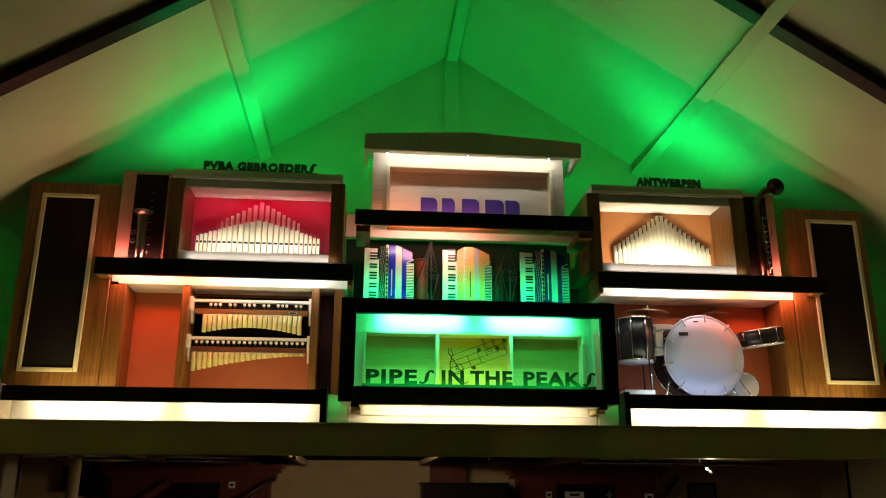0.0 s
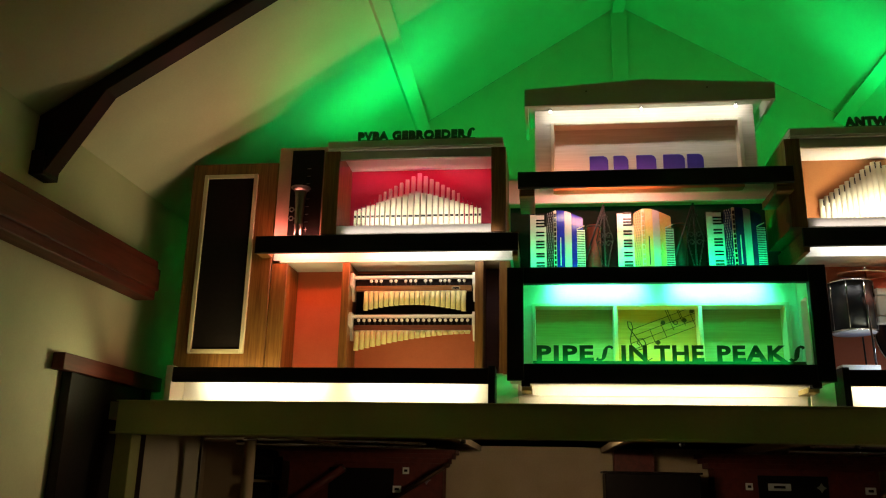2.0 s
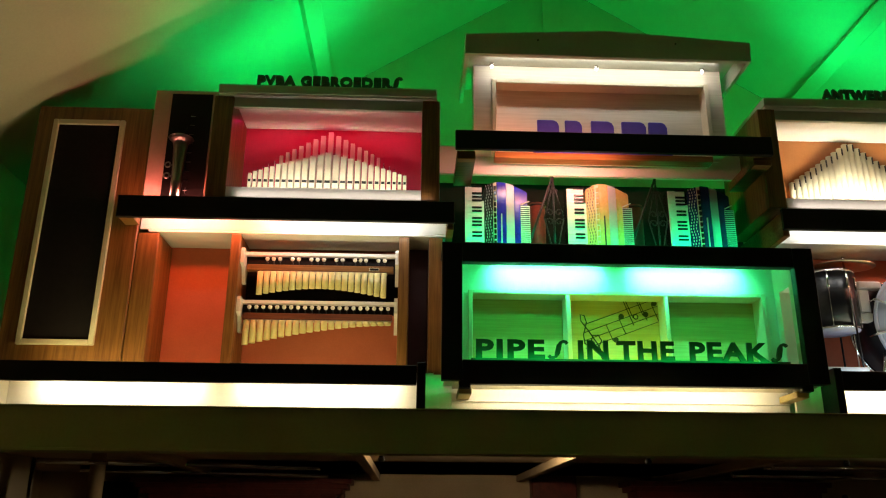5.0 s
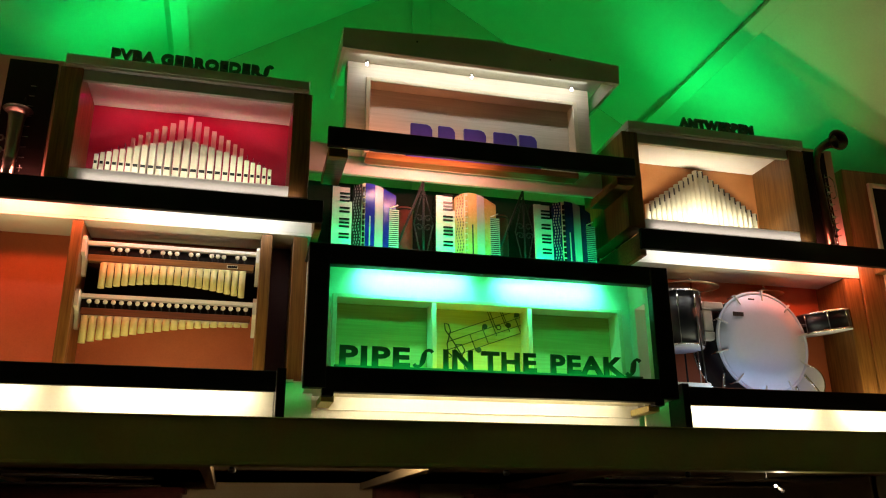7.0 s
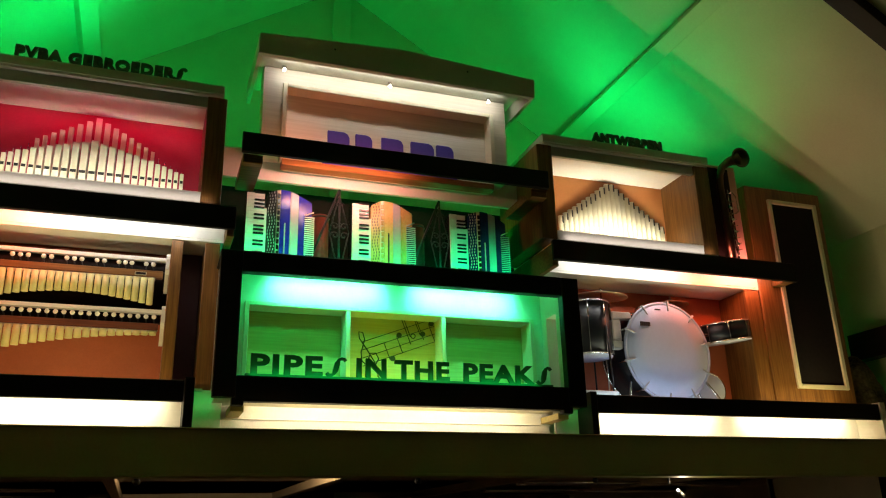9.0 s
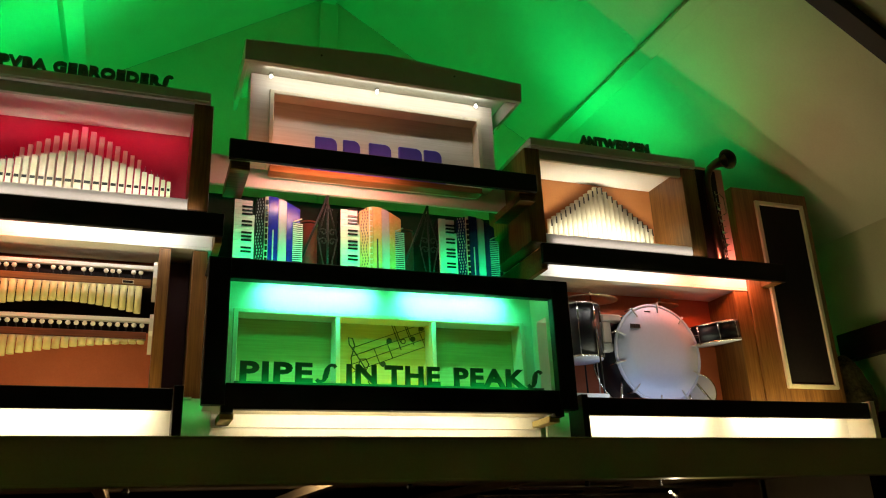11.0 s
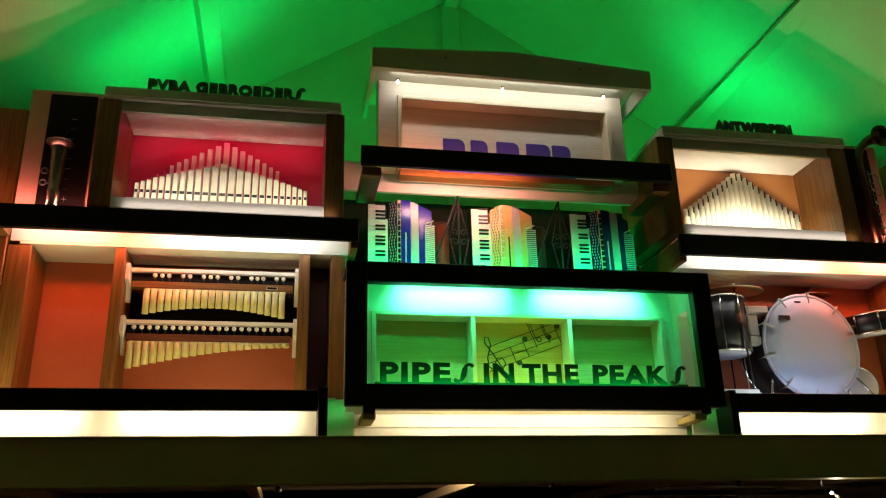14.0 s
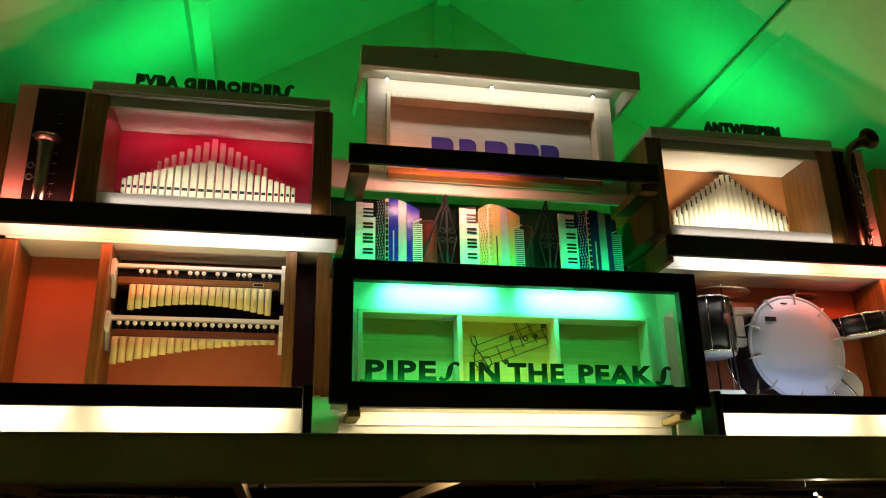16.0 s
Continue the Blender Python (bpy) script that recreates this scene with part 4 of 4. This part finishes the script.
def easel(x, label):
    """A wrought iron easel with scrolls."""
    ob = thing("iron_easel", label, "music stand", "iron easels")
    z0, y = 3.1275, 0.36
    up = part("upright", rod(bmesh.new(), (x, y, z0), (x, y, 3.70), 0.006, n=8), "iron", ob)
    part("leg", rod(bmesh.new(), (x, y, 3.70), (x - 0.20, y + 0.20, z0), 0.008, n=8), "iron", ob)
    for s in (-1, 1):
        part("side_bar", rod(bmesh.new(), (x, y, 3.66), (x + s * 0.060, y, 3.42), 0.004, n=8), "iron", ob)
        part("side_bar", rod(bmesh.new(), (x + s * 0.060, y, 3.42), (x, y, 3.135), 0.004, n=8), "iron", ob)
        for zc in (3.455, 3.395):
            sp = [(x + s * (0.028 + 0.026 * (1 - a / 12) * math.cos(a * 0.75)), y - 0.004, zc + 0.026 * (1 - a / 12) * math.sin(a * 0.75)) for a in range(10)]
            part("scroll", tube(sp, 0.004, 6), "iron", up)
        sp = [(x + s * (0.014 + 0.012 * math.cos(a)), y - 0.004, 3.60 + 0.012 * math.sin(a)) for a in [i * 0.6 for i in range(10)]]
        part("scroll", tube(sp, 0.003, 6), "iron", up)
    return ob


easel(-0.335, "black wrought iron easel with scrolls between accordions")
easel(0.318, "black wrought iron easel with scrolls between accordions")
for x in (-0.395, 0.255):
    ob = thing("red_drum_shell", "dark red lacquered cylinder in the niche", "drum")
    part("shell", turned([(0.055, 0), (0.055, 0.50)], pose(x, 0.66, 3.1275), 24), "timber", ob)
    part("rim", hoop(0.055, 0.006, pose(x, 0.66, 3.612), 24, 6), "iron", ob)


# ---- drums ----
def on_axis(x, y, z, turn=(90, 0, 0)):
    return pose(x, y, z, *turn)


kit = thing("bass_drum", "black bass drum with white front skin and chrome claws", "drum")
BX, BZ, BR = 1.911, 2.783, 0.337
f = pose(BX, 0.49, BZ, 0, 0, 2) @ pose(0, -0.15, 0, 90, 0, 0)
part("shell", turned([(BR - 0.012, -0.29), (BR - 0.012, 0.0)], f, 48), "shell", kit)
part("skin", turned([(BR - 0.014, 0.0), (BR - 0.016, 0.008), (0.20, 0.012), (0.001, 0.013)], f, 48), "skin", kit, "white drum skin")
fh = part("front_hoop", hoop(BR - 0.004, 0.011, f @ pose(0, 0, 0.0), 56, 8), "skin", kit)
part("rear_hoop", hoop(BR - 0.004, 0.011, f @ pose(0, 0, -0.28), 48, 8), "chrome", kit)
for i in range(10):
    a = 2 * math.pi * (i + 0.35) / 10
    c, sn = math.cos(a), math.sin(a)
    p0 = f @ Vector(((BR + 0.012) * c, (BR + 0.012) * sn, -0.07))
    p1 = f @ Vector(((BR + 0.012) * c, (BR + 0.012) * sn, 0.012))
    p2 = f @ Vector(((BR - 0.055) * c, (BR - 0.055) * sn, 0.018))
    part("tension_rod", rod(bmesh.new(), p0, p1, 0.005, n=8), "chrome", kit)
    part("claw", tube([p0.lerp(p1, 0.8), p1, p2], [0.007, 0.008, 0.004], 8), "silverp", fh)
for i in range(5):
    bm = slab(bmesh.new(), -0.205 + i * 0.016, -0.193 + i * 0.016, 0.165, 0.193, 0.010, 0.0165)
    bm.transform(f)
    part("badge_bar", bm, "slot", kit)
bm = slab(bmesh.new(), -0.075, -0.03, 0.283, 0.291, 0.004, 0.0125)
bm.transform(f)
part("small_badge", bm, "slot", kit)
part("mount", slab(bmesh.new(), 1.53, 1.68, 0.37, 0.43, 3.00, 3.05, 0.008), "white", kit, "white mounting block")
part("mount", slab(bmesh.new(), 1.53, 1.60, 0.38, 0.44, 2.85, 3.0, 0.008), "white", kit, "white mounting block")
part("mount", slab(bmesh.new(), 1.52, 1.62, 0.37, 0.43, 2.795, 2.849, 0.008), "white", kit, "white mounting block")
part("spur", rod(bmesh.new(), (1.66, 0.40, 2.66), (1.55, 0.28, 2.45), 0.008, n=8), "chrome", kit)
part("spur", rod(bmesh.new(), (2.19, 0.40, 2.66), (2.27, 0.30, 2.45), 0.008, n=8), "chrome", kit)


def small_drum(name, label, x, y, z, r, h, tilt, legs=0):
    """A shallow or deep drum with hoops, lugs and skins."""
    ob = thing(name, label, "drum")
    m = pose(x, y, z, *tilt)
    sh = part("shell", turned([(r - 0.006, -h / 2), (r - 0.006, h / 2)], m, 36), "shell", ob)
    for zz, nm in ((h / 2, "top_hoop"), (-h / 2, "bottom_hoop")):
        part(nm, hoop(r, 0.006, m @ pose(0, 0, zz), 36, 6), "chrome", ob)
    part("top_skin", turned([(r - 0.004, h / 2 + 0.001), (0.001, h / 2 + 0.004)], m, 36), "skin", ob)
    part("bottom_skin", turned([(0.001, -h / 2 - 0.012), (r - 0.010, -h / 2 - 0.010), (r - 0.004, -h / 2 + 0.001)], m, 36), "skin", ob, "white lower skin")
    for i in range(8):
        a = 2 * math.pi * i / 8 + 0.3
        q = Vector((r * math.cos(a), r * math.sin(a), 0))
        part("lug", rod(bmesh.new(), m @ (q + Vector((0, 0, h * 0.18))), m @ (q + Vector((0, 0, h * 0.42))), 0.007, n=8), "chrome", sh)
        part("tension_rod", rod(bmesh.new(), m @ (q * 1.02 + Vector((0, 0, -h / 2))), m @ (q * 1.02 + Vector((0, 0, h / 2))), 0.0025, n=6), "nickel", sh)
    for i in range(legs):
        a = 2 * math.pi * i / legs + 0.9
        part("leg", rod(bmesh.new(), (x + r * math.cos(a), y + r * math.sin(a), z), (x + r * 1.1 * math.cos(a), y + r * 1.1 * math.sin(a), 2.4155), 0.006, n=8), "iron", ob)
    return ob


small_drum("floor_tom", "black floor tom with chrome hoops on thin legs", 1.370, 0.42, 2.915, 0.150, 0.35, (0, 0, 0), 3)
sn = small_drum("snare_drum", "shallow black snare drum with chrome hoops", 2.46, 0.42, 2.962, 0.183, 0.125, (4, -8, 0))
part("holder", tube([(2.27, 0.40, 2.93), (2.33, 0.36, 2.93), (2.36, 0.32, 2.95)], 0.012, 8), "chrome", sn)
part("wall_bracket", rod(bmesh.new(), (2.46, 0.58, 2.985), (2.46, 0.602, 2.985), 0.012, n=8), "iron", sn)
ob = thing("small_white_drum", "small drum with white skin beside the bass drum", "drum")
m = on_axis(2.29, 0.42, 2.552)
part("shell", turned([(0.112, -0.16), (0.112, 0)], m, 32), "keyw", ob)
part("skin", turned([(0.110, 0.0), (0.105, 0.006), (0.001, 0.008)], m, 32), "skin", ob)
part("hoop", hoop(0.112, 0.006, m, 32, 6), "chrome", ob)
ob = thing("white_block", "white block on the bay floor", "block")
part("block", block(1.20, 1.45, 0.24, 0.36, 2.4155, 2.490, 0.006), "keyw", ob)


def cymbal(x, y, z, r, tilt, label):
    ob = thing("cymbal", label, "cymbal", "cymbals")
    m = pose(x, y, z, *tilt)
    part("plate", turned([(0.001, 0.024), (0.012, 0.023), (0.03, 0.014), (0.045, 0.008), (r * 0.7, -0.004), (r, -0.014), (r, -0.016), (0.045, 0.004), (0.001, 0.018)], m, 40), "cymbalm", ob)
    part("wing_nut", rod(bmesh.new(), (x, y, z + 0.022), (x, y, z + 0.05), 0.010, 0.007, 8), "chrome", ob)
    part("stand", rod(bmesh.new(), (x, y, 2.4155), (x, y, z + 0.03), 0.006, n=8), "chrome", ob)
    part("clamp", slab(bmesh.new(), x + 0.004, x + 0.04, y - 0.012, y + 0.012, z - 0.13, z - 0.09, 0.004), "chrome", ob)
    return ob


cymbal(1.495, 0.43, 3.175, 0.180, (5, 3, 0), "brass cymbal hanging above the floor tom")
cymbal(2.14, 0.56, 3.20, 0.13, (4, 0, 0), "dim brass cymbal behind the bass drum")

# ---- wind instruments ----
ob = thing("clarinet", "silver and dark clarinet standing bell up on its panel", "wind instrument")
part("bell", turned([(0.030, 3.442), (0.031, 3.52), (0.034, 3.528), (0.034, 3.536), (0.031, 3.542), (0.035, 3.66), (0.041, 3.77), (0.047, 3.808), (0.072, 3.824), (0.071, 3.829), (0.036, 3.785), (0.001, 3.70)], pose(-2.632, 0.198, 0), 32), "nickel", ob)
part("bell_rim", hoop(0.072, 0.0035, pose(-2.632, 0.198, 3.827), 32, 6), "nickel", ob)
part("tube", rod(bmesh.new(), (-2.615, 0.24, 3.70), (-2.608, 0.25, 4.12), 0.009, 0.006, 10), "nickel", ob)
part("joint", rod(bmesh.new(), (-2.616, 0.24, 3.86), (-2.614, 0.243, 3.93), 0.016, 0.013, 12), "blackp", ob)
for z in (3.585, 3.655):
    part("key_cup", hoop(0.016, 0.005, pose(-2.695, 0.20, z, 90, 0, 0), 16, 6), "nickel", ob)
    part("key_arm", rod(bmesh.new(), (-2.68, 0.205, z), (-2.64, 0.21, z), 0.004, n=6), "nickel", ob)
for i in range(9):
    z = 3.50 + i * 0.062
    part("key_lever", rod(bmesh.new(), (-2.598, 0.225, z), (-2.560, 0.235, z + 0.004), 0.0025, n=6), "nickel", ob)
part("key_rod", rod(bmesh.new(), (-2.585, 0.232, 3.48), (-2.585, 0.24, 4.02), 0.003, n=6), "nickel", ob)

ob = thing("saxophone", "dark brass saxophone with upturned bell on its panel", "wind instrument")
body = part("body", tube([(2.445, 0.195, 3.442), (2.440, 0.195, 3.62), (2.430, 0.195, 3.85), (2.424, 0.195, 4.00), (2.432, 0.193, 4.08), (2.460, 0.19, 4.145), (2.505, 0.185, 4.185), (2.550, 0.178, 4.208), (2.590, 0.160, 4.217)], [0.030, 0.029, 0.027, 0.026, 0.026, 0.027, 0.030, 0.036, 0.050], 16), "brass", ob)
bell = look((2.592, 0.155, 4.218), (2.54, -0.8, 4.12))
part("bell", turned([(0.050, 0.010), (0.058, -0.012), (0.070, -0.026), (0.073, -0.028), (0.066, -0.026), (0.045, 0.0), (0.001, 0.03)], bell, 32), "brass", ob)
part("bell_rim", hoop(0.072, 0.004, bell @ pose(0, 0, -0.027), 32, 6), "brass", ob)
part("key_rod", rod(bmesh.new(), (2.480, 0.175, 3.46), (2.462, 0.175, 3.96), 0.004, n=6), "chrome", ob)
part("key_guard", tube([(2.455, 0.17, 3.93), (2.495, 0.165, 3.94), (2.525, 0.165, 3.91), (2.530, 0.165, 3.80), (2.508, 0.17, 3.78)], 0.004, 6), "chrome", ob)
for i in range(9):
    z = 3.50 + i * 0.045
    x = 2.468 - i * 0.0022
    part("key_cup", turned([(0.001, 0.006), (0.013, 0.004), (0.014, 0.0), (0.013, -0.003)], on_axis(x + 0.012 * (i % 2), 0.163, z), 14), "chrome" if i % 2 else "brass", body)
    part("key_lever", rod(bmesh.new(), (x, 0.168, z), (x + 0.05, 0.17, z + 0.012), 0.0025, n=6), "chrome", body)

# ---- unidentified dark bundle beside the tower ----
bm = bmesh.new()
bmesh.ops.create_icosphere(bm, subdivisions=4, radius=1.0)
for v in bm.verts:
    p = v.co.copy()
    swell = 1 + 0.16 * noise.noise(p * 1.7) + 0.06 * noise.noise(p * 6.0)
    narrow = 1.0 - 0.28 * max(0.0, p.z)
    v.co = Vector((3.70 + 0.175 * swell * narrow * p.x, 0.52 + 0.17 * swell * narrow * p.y, 2.53 + 0.345 * p.z * (0.94 + 0.06 * swell)))
    v.co.z = max(v.co.z, 2.1855)
for q in bm.faces:
    q.smooth = True
tagged(part("cloth_sack", bm, "mottled"), "dark mottled bundle of unknown kind with pale patches beside the tower", "sack")
